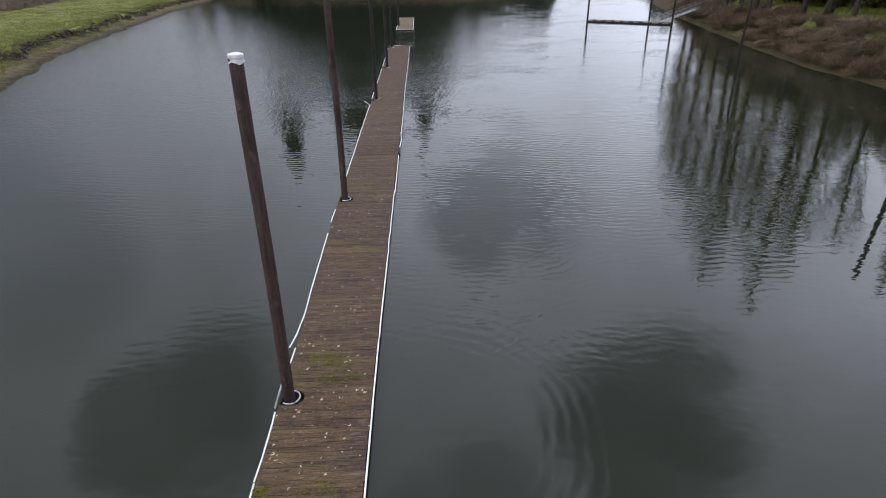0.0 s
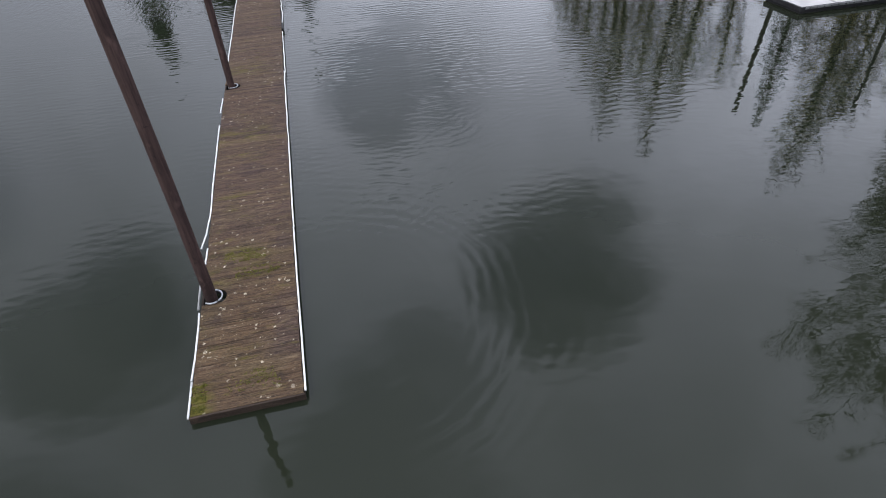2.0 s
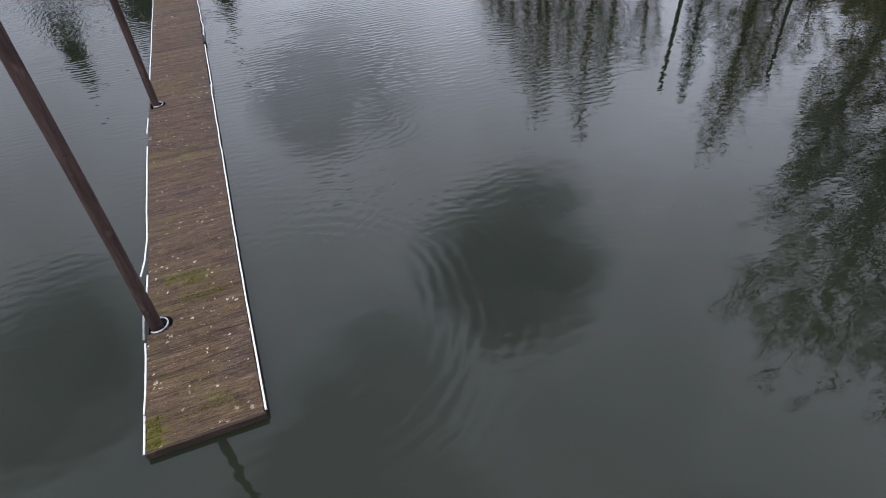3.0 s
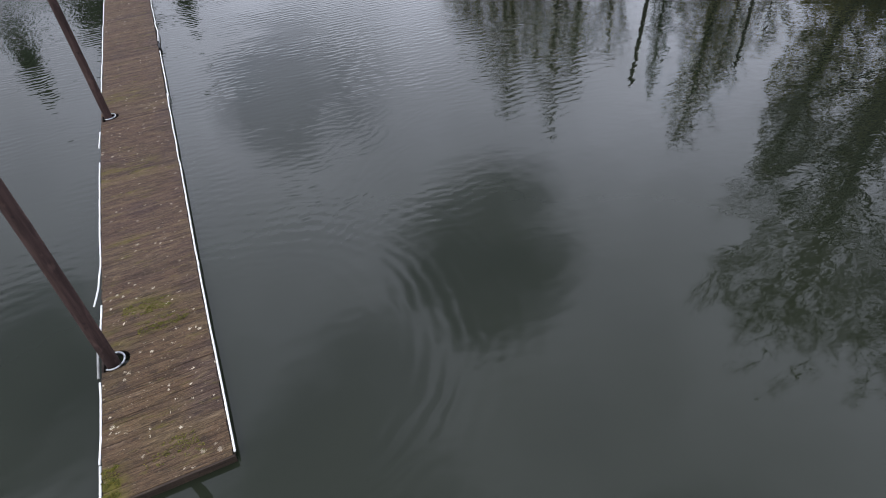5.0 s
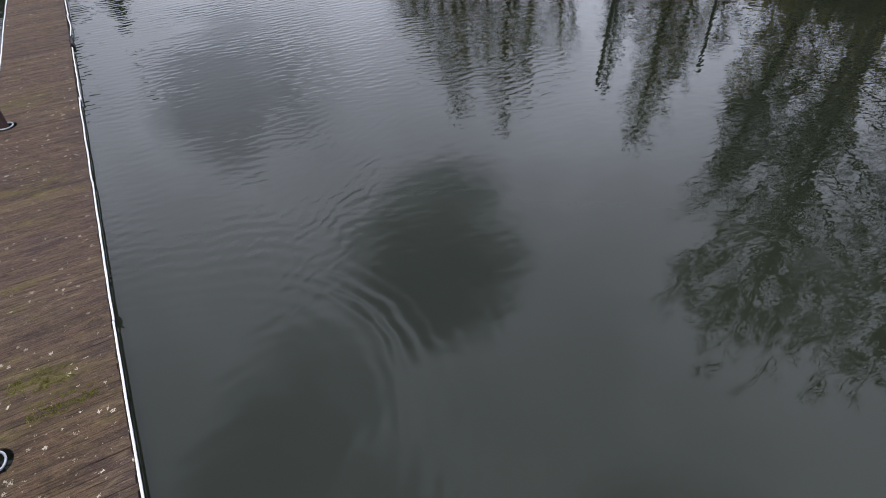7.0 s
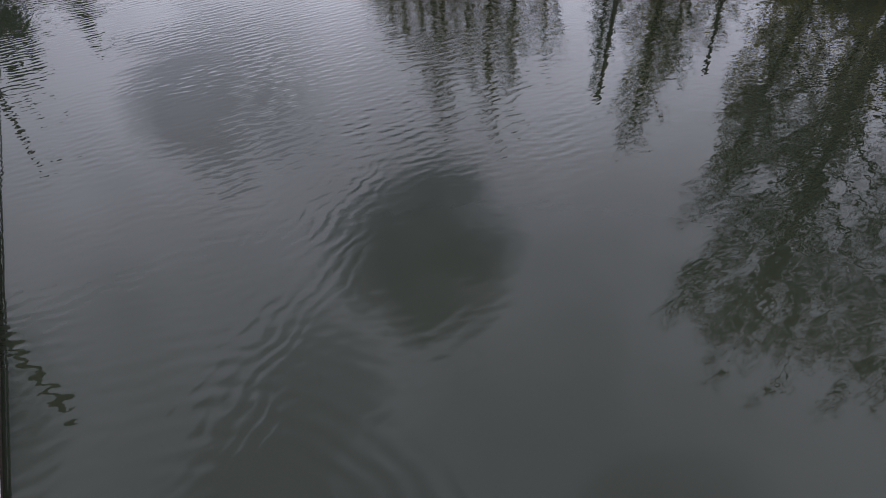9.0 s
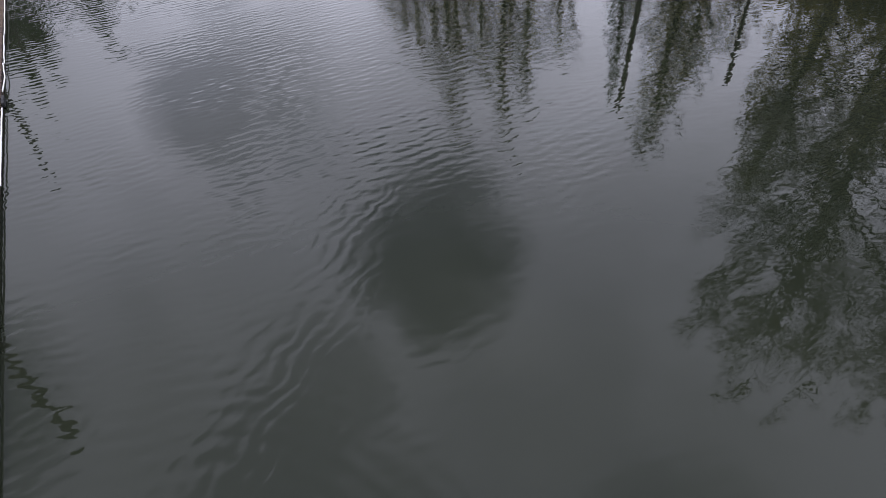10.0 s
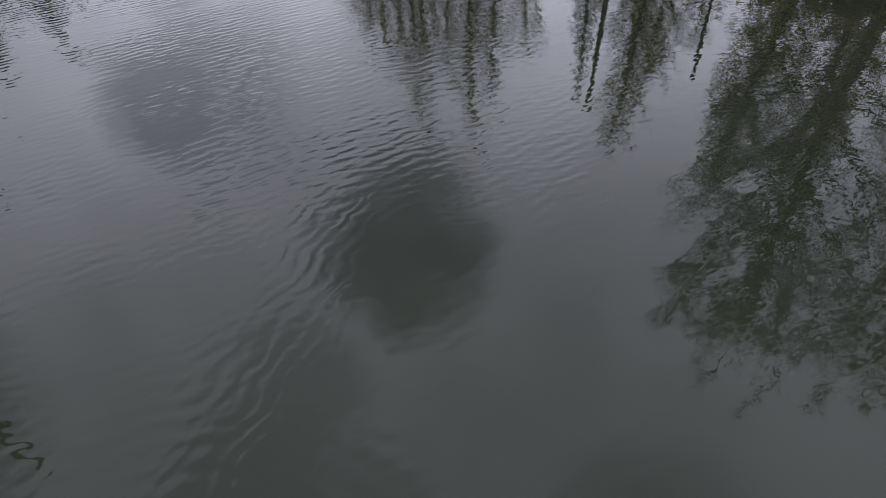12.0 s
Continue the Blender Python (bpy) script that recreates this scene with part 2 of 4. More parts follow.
def deck_material(name, dark, light, moss=True):
    w = Mat(name, rough=0.85, spec=0.25)
    rnd = w.obj.outputs["Random"]
    shift = w.t.nodes.new("ShaderNodeCombineXYZ")
    w.link(w.math("MULTIPLY", rnd, 37.0), shift.inputs[0])
    grain = w.noise(1.0, 5, w.scaled((2.2, 55, 20), shift.outputs[0]), 0.65, 0.6)
    blotch = w.noise(0.9, 4, w.scaled((1.0, 1.0, 1.0)), 0.6)
    c = w.mix(w.step(grain, 0.25, 0.75), dark, light)
    c = w.mix(w.step(rnd, 0.0, 1.0, 0.0, 0.45), c, w.mix(w.step(grain, 0.3, 0.7), (0.030, 0.017, 0.012), (0.112, 0.068, 0.046)))
    c = w.mix(w.step(blotch, 0.42, 0.68, 0.0, 0.7), c, w.mix(w.step(grain, 0.3, 0.7), (0.062, 0.042, 0.020), (0.205, 0.145, 0.072)))
    c = w.mix(w.step(w.noise(2.3, 5, w.scaled((1.0, 3.0, 1.0)), 0.7), 0.54, 0.70, 0.0, 0.75), c, (0.030, 0.021, 0.016))
    stain = w.math("ADD", w.noise(0.5, 3), w.math("MULTIPLY", w.step(w.axis(0), 0.2, 1.0), 0.10))
    c = w.mix(w.step(stain, 0.54, 0.70, 0.0, 0.6), c, w.mix(w.step(grain, 0.3, 0.7), (0.034, 0.021, 0.023), (0.105, 0.068, 0.068)))
    pale = w.math("MULTIPLY", w.step(w.noise(1.0, 4, w.scaled((1.3, 14, 1.0), shift.outputs[0]), 0.6, 0.4), 0.52, 0.72), w.step(w.noise(0.7, 2), 0.4, 0.6))
    c = w.mix(w.math("MULTIPLY", pale, 0.55), c, (0.30, 0.215, 0.145))
    c = w.mix(w.step(w.noise(1.0, 3, w.scaled((0.9, 30, 1.0)), 0.6, 0.3), 0.60, 0.67, 0.0, 0.8), c, (0.012, 0.009, 0.007))
    c = w.mix(w.step(w.noise(20, 5, w.scaled((0.6, 1.6, 1.0)), 0.75), 0.42, 0.62, 0.45, 0.0), c, (0.020, 0.014, 0.010))
    c = w.mix(w.step(w.noise(48, 3, w.scaled((0.6, 1.3, 1.0))), 0.56, 0.72, 0.0, 0.45), c, (0.24, 0.19, 0.13))
    if moss:
        # the outer float is browner, the rest weathered purplish
        old = w.step(w.math("ADD", w.axis(1), w.math("MULTIPLY", w.noise(0.8, 3), 5.0)), 5.0, 10.0, 0.0, 0.5)
        c = w.mix(old, c, w.mix(w.step(grain, 0.25, 0.75), (0.022, 0.014, 0.013), (0.112, 0.074, 0.064)))
        m1 = w.step(w.noise(0.55, 5, w.scaled((1.6, 7.0, 1.0)), 0.7), 0.55, 0.70, 0.0, 0.8)
        m1 = w.math("MULTIPLY", m1, w.step(w.noise(16, 4, None, 0.7), 0.35, 0.6, 0.1, 1.0))
        edge = w.math("MULTIPLY", w.step(w.axis(1), 0.25, 1.0, 1.0, 0.0), w.step(w.axis(0), -1.05, -0.6, 1.0, 0.0))
        edge = w.math("MULTIPLY", edge, w.step(w.noise(6.0, 3), 0.3, 0.5))
        for my in (4.3, 5.1, 12.4, 19.4):
            band = w.step(w.math("ABSOLUTE", w.math("SUBTRACT", w.axis(1), my)), 0.2, 1.0 if my > 9 else 0.6, 0.6, 0.0)
            band = w.math("MULTIPLY", band, w.step(w.noise(1.4, 5, w.scaled((0.7, 2.4, 1.0)), 0.7), 0.44, 0.62))
            edge = w.math("MAXIMUM", edge, w.math("MULTIPLY", band, w.step(w.axis(0), 0.0, 0.8, 1.0, 0.15)))
        c = w.mix(w.math("MAXIMUM", m1, edge), c, w.mix(w.noise(14, 2), (0.060, 0.062, 0.010), (0.165, 0.135, 0.024)))
    worn = w.noise(2.6, 6, w.scaled((0.7, 1.5, 1.0)), 0.7, 0.5)
    c = w.mix(w.step(worn, 0.30, 0.48, 0.6, 0.0), c, (0.026, 0.017, 0.013))
    c = w.mix(w.step(worn, 0.55, 0.72, 0.0, 0.5), c, w.mix(w.step(grain, 0.3, 0.7), (0.11, 0.078, 0.042), (0.31, 0.23, 0.13)))
    odd = w.math("FRACT", w.math("MULTIPLY", rnd, 7.3))
    c = w.mix(w.step(odd, 0.6, 1.0, 0.0, 0.26), c, w.mix(w.step(grain, 0.3, 0.7), (0.075, 0.052, 0.029), (0.28, 0.20, 0.112)))
    c = w.mix(w.step(odd, 0.0, 0.25, 0.3, 0.0), c, (0.024, 0.016, 0.013))
    # pale droppings and lichen spots of two sizes
    warp = w.t.nodes.new("ShaderNodeTexNoise")
    warp.inputs["Scale"].default_value, warp.inputs["Detail"].default_value = 18, 3
    w.link(w.pos, warp.inputs["Vector"])
    bent = w.t.nodes.new("ShaderNodeVectorMath")
    bent.operation = "MULTIPLY_ADD"
    w.link(warp.outputs["Color"], bent.inputs[0])
    bent.inputs[1].default_value = (0.13, 0.13, 0.0)
    w.link(w.scaled((1.0, 1.0, 0.0)), bent.inputs[2])
    many = w.math("MULTIPLY", w.step(w.noise(0.33, 2), 0.36, 0.55, 0.35, 1.0), w.step(w.axis(1), 4.5, 8.0, 1.0, 0.38))
    for scale, least, most, power in ((3.1, 0.55, 0.17, 0.95), (7.0, 0.70, 0.24, 0.85), (17.0, 0.80, 0.25, 0.4)):
        dist, cc = w.cells(scale, bent.outputs[0])
        pick = w.t.nodes.new("ShaderNodeSeparateColor")
        w.link(cc, pick.inputs[0])
        size = w.step(pick.outputs[0], least, 1.0, -0.03, most)
        rag = w.math("ADD", dist, w.math("MULTIPLY", w.math("SUBTRACT", w.noise(45, 3), 0.5), 0.55))
        spot = w.step(w.math("SUBTRACT", rag, size), -0.03, 0.03, power, 0.0)
        c = w.mix(w.math("MULTIPLY", spot, many), c, (0.66, 0.58, 0.44))
    w.colour(c)
    w.bump(w.math("ADD", grain, w.math("MULTIPLY", w.noise(40, 3), 0.4)), 0.025)
    return w.m


def timber_material(name, a, b, zstretch=True):
    w = Mat(name, rough=0.8, spec=0.3)
    g = w.noise(1.0, 5, w.scaled((26, 26, 1.3) if zstretch else (1.5, 30, 20)), 0.65, 0.4)
    c = w.mix(w.step(g, 0.28, 0.72), a, b)
    c = w.mix(w.step(w.noise(0.8, 4), 0.45, 0.7, 0.0, 0.6), c, tuple(0.45 * v for v in a))
    c = w.mix(w.step(w.noise(5, 5, w.scaled((1.0, 1.0, 0.45))), 0.55, 0.72, 0.0, 0.6), c, tuple(min(1.0, 1.7 * v) for v in b))
    c = w.mix(w.step(w.noise(9, 4), 0.62, 0.72, 0.0, 0.7), c, tuple(0.35 * v for v in a))
    w.colour(c).bump(g, 0.02)
    return w.m


def plain_material(name, a, b, rough=0.6, scale=8.0, metal=0.0, relief=0.004):
    w = Mat(name, rough=rough, metal=metal)
    n = w.noise(scale, 5)
    w.colour(w.mix(w.step(n, 0.35, 0.68), a, b))
    w.bump(n, relief)
    return w.m


def leaf_material(name, a, b, c, through_light=0.0):
    w = Mat(name, rough=0.65, spec=0.3)
    r = w.geo.outputs["Random Per Island"]
    col = w.mix(w.step(r, 0.0, 1.0), a, b)
    col = w.mix(w.step(w.noise(0.25, 3), 0.4, 0.65), col, c)
    w.colour(col)
    if through_light:
        thin = w.t.nodes.new("ShaderNodeBsdfTranslucent")
        w.link(col, thin.inputs["Color"])
        both = w.t.nodes.new("ShaderNodeMixShader")
        both.inputs[0].default_value = through_light
        w.link(w.b.outputs[0], both.inputs[1])
        w.link(thin.outputs[0], both.inputs[2])
        w.link(both.outputs[0], w.t.nodes["Material Output"].inputs["Surface"])
    return w.m


def ground_material():
    w = Mat("bank_ground", rough=0.95, spec=0.15)
    z = w.math("SUBTRACT", w.axis(2), LEVEL)
    edge = w.math("ADD", z, w.math("MULTIPLY", w.math("SUBTRACT", w.noise(0.9, 5), 0.5), 0.7))
    mud = w.mix(w.step(w.noise(1.1, 6, None, 0.65), 0.3, 0.7), (0.046, 0.035, 0.021), (0.16, 0.128, 0.078))
    # wet mud at the waterline, painted darker and wider for the undercut's dark reflection
    mud = w.mix(w.step(z, 0.03, 0.42, 1.0, 0.0), mud, (0.033, 0.026, 0.017))
    grass = w.mix(w.step(w.noise(0.35, 5), 0.3, 0.7), (0.095, 0.105, 0.024), (0.20, 0.20, 0.062))
    grass = w.mix(w.step(w.noise(2.4, 5), 0.45, 0.75, 0.0, 0.65), grass, (0.22, 0.215, 0.095))
    grass = w.mix(w.step(w.noise(0.06, 3), 0.52, 0.7, 0.0, 0.7), grass, (0.15, 0.13, 0.085))
    grass = w.mix(w.step(w.math("ADD", w.axis(0), w.math("MULTIPLY", w.noise(0.08, 3), 30)), -100, -72, 0.9, 0.0), grass, (0.085, 0.066, 0.046))
    grass = w.mix(w.step(w.axis(1), 222, 240), grass, (0.018, 0.022, 0.012))
    east = w.step(w.axis(0), 20, 30)
    # wet mud and leaf litter under the brambles of the east bank
    mud = w.mix(w.math("MULTIPLY", east, 0.9), mud, w.mix(w.noise(1.6, 5), (0.026, 0.020, 0.011), (0.070, 0.054, 0.030)))
    litter = w.mix(w.noise(2.5, 6), (0.028, 0.019, 0.013), (0.09, 0.062, 0.040))
    bare = w.math("MULTIPLY", east, w.step(w.math("ADD", z, w.math("MULTIPLY", w.noise(0.5, 4), 1.6)), 3.0, 3.9, 1.0, 0.0))
    grass = w.mix(w.math("MULTIPLY", east, 0.3), grass, (0.09, 0.13, 0.03))
    grass = w.mix(w.math("MULTIPLY", bare, 0.92), grass, litter)
    tuft = w.step(w.noise(1.7, 6, None, 0.7), 0.50, 0.62, 0.0, 0.8)
    mud = w.mix(w.math("MULTIPLY", tuft, w.step(w.axis(0), 20, 30, 1.0, 0.35)), mud, (0.10, 0.105, 0.034))
    w.colour(w.mix(w.step(edge, 0.5, 0.8), mud, grass))
    w.bump(w.math("ADD", w.noise(3.0, 6), w.math("MULTIPLY", w.noise(14, 4), 0.3)), 0.14)
    return w.m


WATER = water_material()
DECK = deck_material("weathered_deck_board", (0.050, 0.028, 0.017), (0.240, 0.149, 0.080))
FLOAT_DECK = deck_material("tan_deck_board", (0.15, 0.115, 0.06), (0.26, 0.205, 0.12), moss=False)
BEAM = timber_material("wet_dock_beam", (0.022, 0.015, 0.011), (0.058, 0.040, 0.028), zstretch=False)
PILE = timber_material("creosoted_pile", (0.040, 0.024, 0.022), (0.092, 0.057, 0.050))
PILE_DARK = timber_material("black_pile", (0.018, 0.015, 0.014), (0.045, 0.037, 0.032))
STRIP = plain_material("white_rub_strip", (0.78, 0.77, 0.74), (0.90, 0.89, 0.87), 0.55, 3.0)
STRIP_GREY = plain_material("greyed_rub_strip", (0.22, 0.22, 0.21), (0.42, 0.42, 0.40), 0.6, 5.0)
GALV = plain_material("galvanised_hoop", (0.38, 0.40, 0.42), (0.58, 0.60, 0.62), 0.45, 14.0, 0.6)
CAP = plain_material("white_cap_sheet", (0.66, 0.66, 0.66), (0.84, 0.84, 0.84), 0.5, 9.0, 0.0, 0.02)
BLACK = plain_material("black_float_plastic", (0.008, 0.008, 0.009), (0.022, 0.022, 0.024), 0.75, 4.0)
WHITE_DECK = plain_material("pale_float_deck", (0.46, 0.45, 0.44), (0.60, 0.58, 0.57), 0.7, 1.3)
METAL = plain_material("grey_gangway_metal", (0.20, 0.205, 0.21), (0.33, 0.335, 0.34), 0.5, 3.0, 0.5)
GROUND = ground_material()
EARTH = plain_material("dark_bank_earth", (0.028, 0.021, 0.014), (0.085, 0.064, 0.042), 0.95, 5.0, 0.0, 0.05)
BLADE = leaf_material("grass_blade", (0.10, 0.135, 0.026), (0.30, 0.30, 0.10), (0.205, 0.215, 0.055))
DRY_BLADE = leaf_material("dry_grass_blade", (0.16, 0.13, 0.065), (0.28, 0.24, 0.13), (0.12, 0.10, 0.05))
TWIG = leaf_material("bramble_twig", (0.052, 0.034, 0.022), (0.265, 0.19, 0.125), (0.11, 0.072, 0.044))
SPRIG = leaf_material("bramble_leaf", (0.055, 0.060, 0.014), (0.145, 0.135, 0.036), (0.09, 0.078, 0.024))
BARK = timber_material("tree_bark", (0.024, 0.019, 0.015), (0.068, 0.057, 0.046))
TWIG_HAZE = leaf_material("bare_grey_twig", (0.17, 0.155, 0.14), (0.34, 0.315, 0.29), (0.24, 0.22, 0.20), 0.4)
IVY = leaf_material("mossy_ivy_leaf", (0.085, 0.076, 0.013), (0.30, 0.240, 0.046), (0.170, 0.138, 0.024), 0.45)
LUSH = leaf_material("lush_grass_blade", (0.115, 0.145, 0.020), (0.25, 0.28, 0.055), (0.165, 0.19, 0.032))
MOSS = leaf_material("dock_moss", (0.060, 0.066, 0.010), (0.19, 0.17, 0.030), (0.11, 0.105, 0.016))
TURF = leaf_material("overhanging_turf_blade", (0.10, 0.115, 0.028), (0.30, 0.27, 0.11), (0.16, 0.17, 0.045))
OLIVE = leaf_material("olive_leaf", (0.085, 0.074, 0.016), (0.36, 0.28, 0.075), (0.20, 0.16, 0.036), 0.45)
SCRUB = leaf_material("winter_scrub", (0.11, 0.085, 0.062), (0.23, 0.185, 0.145), (0.15, 0.12, 0.085))
NEEDLE = leaf_material("conifer_needle", (0.012, 0.024, 0.010), (0.035, 0.058, 0.022), (0.02, 0.036, 0.014))


# ---- mesh tools ----
def part(name, bm, material, parent=None, label=""):
    me = bpy.data.meshes.new(name)
    bm.to_mesh(me)
    bm.free()
    me.materials.append(material)
    ob = new(name, me)
    if parent is not None:
        ob.parent = parent
    return tagged(ob, label)


def raw_part(name, verts, faces, material, parent=None, label="", smooth=False):
    me = bpy.data.meshes.new(name)
    me.from_pydata(verts, [], faces)
    if smooth:
        me.polygons.foreach_set("use_smooth", [True] * len(me.polygons))
    me.materials.append(material)
    ob = new(name, me)
    if parent is not None:
        ob.parent = parent
    return tagged(ob, label)


def thing(name, label, category, at=(0, 0, 0), group="", kind=""):
    ob = new(name)
    ob.location = at
    return tagged(ob, label, category, group, kind)


def box(bm, x0, y0, z0, x1, y1, z1, bevel=0.0):
    m = Matrix.Translation(((x0 + x1) / 2, (y0 + y1) / 2, (z0 + z1) / 2)) @ Matrix.Diagonal((x1 - x0, y1 - y0, z1 - z0, 1))
    got = bmesh.ops.create_cube(bm, size=1, matrix=m)
    if bevel:
        edges = {e for v in got["verts"] for e in v.link_edges}
        bmesh.ops.bevel(bm, geom=list(edges), offset=bevel, segments=2, affect="EDGES", profile=0.6)


def sweep(verts, faces, points, radii, sides=8, cap=True):
    """A tube through points, with a radius at each."""
    base = len(verts)
    pts = [Vector(p) for p in points]
    for i, p in enumerate(pts):
        d = (pts[min(i + 1, len(pts) - 1)] - pts[max(i - 1, 0)]).normalized()
        ref = Vector((1, 0, 0)) if abs(d.x) < 0.8 else Vector((0, 1, 0))
        u = d.cross(ref).normalized()
        v = d.cross(u)
        for k in range(sides):
            a = 2 * math.pi * k / sides
            verts.append(tuple(p + (u * math.cos(a) + v * math.sin(a)) * radii[i]))
    for i in range(len(pts) - 1):
        for k in range(sides):
            a, b = base + i * sides + k, base + i * sides + (k + 1) % sides
            faces.append((a, b, b + sides, a + sides))
    if cap:
        faces.append(tuple(base + k for k in range(sides))[::-1])
        faces.append(tuple(base + (len(pts) - 1) * sides + k for k in range(sides)))


def leaf_cloud(verts, faces, rnd, centre, spread, count, size):
    for _ in range(count):
        p = Vector((rnd.gauss(0, spread[0]), rnd.gauss(0, spread[1]), rnd.gauss(0, spread[2]))) + centre
        t = Vector((rnd.gauss(0, 1), rnd.gauss(0, 1), rnd.gauss(0, 1))).normalized()
        u = t.orthogonal().normalized()
        s = size * rnd.uniform(0.5, 1.3)
        k = len(verts)
        verts += [tuple(p - t * s), tuple(p + u * s * 0.55), tuple(p + t * s), tuple(p - u * s * 0.55)]
        faces.append((k, k + 1, k + 2, k + 3))


# ---- the pond, its banks and the water ----
def along(table, y):
    ys = [p[0] for p in table]
    return float(np.interp(y, ys, [p[1] for p in table]))


SHORE_L = [(-90, -30), (0, -33), (30, -34.2), (48, -37.2), (73, -45.8), (103, -52.5), (160, -64), (230, -74), (400, -95)]
SHORE_R = [(-90, 46), (0, 43.5), (20, 42.5), (35, 43.3), (42, 44), (52, 44), (72, 47.3), (100, 53.5), (125, 59), (165, 70), (200, 81), (260, 95), (400, 130)]


def smooth(t):
    t = min(1.0, max(0.0, t))
    return t * t * (3 - 2 * t)


def bumpy(x, y, s):
    return noise.noise(Vector((x * s, y * s, 3.7)))


def land_height(d, x, y, right):
    """Height of the bank at d metres behind the waterline (negative: under water)."""
    if d < 0:
        return max(-1.6, d * 0.22)
    n = bumpy(x, y, 0.45) + 0.5 * bumpy(x, y, 1.3)
    if right:
        h = 0.16 * min(d, 2.2) + 3.4 * smooth((d - 1.6 + 0.5 * n) / 6.5) + 0.012 * max(0, d - 8)
        return h + 0.12 * n * smooth(d / 3)
    lip = 4.3 + 1.3 * n + 1.5 * bumpy(x, y, 0.12)
    h = 0.17 * min(d, lip) + 0.85 * smooth((d - lip) / 0.5) + 0.02 * max(0, d - lip)
    return h + 0.09 * n * smooth(d / 1.5)


def hill(x, y):
    f = smooth((y - 236) / 12) * 0.9 + 26 * smooth((y - 240) / 45) * smooth((34 - x) / 40) * smooth((x + 74) / 34)
    return f + (2.0 * smooth((y - 240) / 60))


def ground_z(x, y):
    dl, dr = along(SHORE_L, y) + 0.8 - x, x - along(SHORE_R, y) + 0.8
    dl += 0.9 * noise.noise(Vector((0.0, y * 0.16, 8.0))) + 0.35 * noise.noise(Vector((0.0, y * 0.6, 2.0))) + 0.3 * noise.noise(Vector((x * 0.3, y * 1.3, 6.0)))
    dr += 0.6 * noise.noise(Vector((5.0, y * 0.16, 8.0))) + 0.3 * noise.noise(Vector((5.0, y * 0.6, 2.0)))
    h = land_height(dr, x, y, True) if dr > dl else land_height(dl, x, y, False)
    if y > 236:
        h = max(h, -1.6 + hill(x, y) + 1.6 * smooth((y - 236) / 8))
    if y < -80:
        h = max(h, -1.6 + 3.0 * smooth((-80 - y) / 10))
    return h + LEVEL


def make_ground():
    offs = [1600, 800, 400, 220, 150, 110, 85, 68, 55, 45, 37, 31, 26, 22, 18.5, 15.5, 13, 11, 9.4, 8.6, 7.9, 7.3, 6.8, 6.4, 6.05, 5.7, 5.4, 5.1, 4.85, 4.6, 4.35, 4.1, 3.85, 3.6, 3.35, 3.1,
            2.85, 2.6, 2.3, 2.0, 1.7, 1.4, 1.1, 0.8, 0.5, 0.2, 0.0, -0.4, -1.2, -3, -8]
    mids = [0.25, 0.5, 0.75]
    ys = [-1600, -800, -400, -200, -120, -100, -92, -84, -76, -60, -40, -25, -12] + list(np.arange(-2, 28, 3.0)) + list(np.arange(28, 140, 0.45)) + \
        list(np.arange(140, 232, 1.0)) + list(np.arange(232, 300, 6.0)) + [320, 350, 400, 500, 800, 1600]
    verts, faces = [], []
    for y in ys:
        a, b = along(SHORE_L, y), along(SHORE_R, y)
        xs = [a - o for o in offs] + [a + 8 + (b - a - 16) * f for f in mids] + [b + o for o in reversed(offs)]
        for x in xs:
            verts.append((x, y, ground_z(x, y)))
    n = len(offs) * 2 + len(mids)
    for i in range(len(ys) - 1):
        for k in range(n - 1):
            faces.append((i * n + k, i * n + k + 1, (i + 1) * n + k + 1, (i + 1) * n + k))
    ob = raw_part("ground", verts, faces, GROUND, smooth=True)
    tagged(ob, "grassy banks with eroded muddy edges round a pond", "ground", kind="structure")


make_ground()
water = raw_part("water", [(-140, -95, LEVEL), (150, -95, LEVEL), (150, 262, LEVEL), (-140, 262, LEVEL)], [(0, 1, 2, 3)], WATER)
tagged(water, "still dark green pond water with light ripples", "water", kind="structure")


# ---- the long dock ----
TOP = 0.45
PILES = [(-1.03, 3.54, 8.73), (-1.17, 17.4, 9.7), (-1.13, 40.0, 8.6), (-1.02, 57.0, 9.4), (-1.2, 74.4, 9.4)]
LENGTH = 76.8
PITCH = 0.145
dock = thing("dock", "long weathered brown timber floating dock with white edge strips", "dock")


def plank_mesh(name, length, seed):
    rnd = random.Random(seed)
    hw, hl, t = (PITCH - (0.0015, 0.012, 0.002, 0.003, 0.0015, 0.007, 0.002, 0.0015, 0.004)[seed % 9]) / 2, length / 2, 0.038
    c = 0.004
    verts = []
    for sx in (-1, 1):
        e = hl + rnd.uniform(-0.012, 0.012)
        verts += [(sx * e, -hw, -t), (sx * e, hw, -t), (sx * e, hw, -c), (sx * (e - c), hw - c, 0), (sx * (e - c), -hw + c, 0), (sx * e, -hw, -c)]
    faces = [(0, 1, 2, 3, 4, 5)[::-1], (6, 7, 8, 9, 10, 11)] + [(i, (i + 1) % 6, 6 + (i + 1) % 6, 6 + i)[::-1] for i in range(6)]
    me = bpy.data.meshes.new(name)
    me.from_pydata(verts, [], [f[::-1] for f in faces])
    me.materials.append(DECK)
    return me


def side_left(y):
    return float(np.interp(y, (0, 3, 5.6, 7.4, 13.3, 16.6, 20, 30, 58, 70, 77), (-1.22, -1.27, -1.29, -1.33, -1.43, -1.46, -1.47, -1.51, -1.55, -1.60, -1.70)))


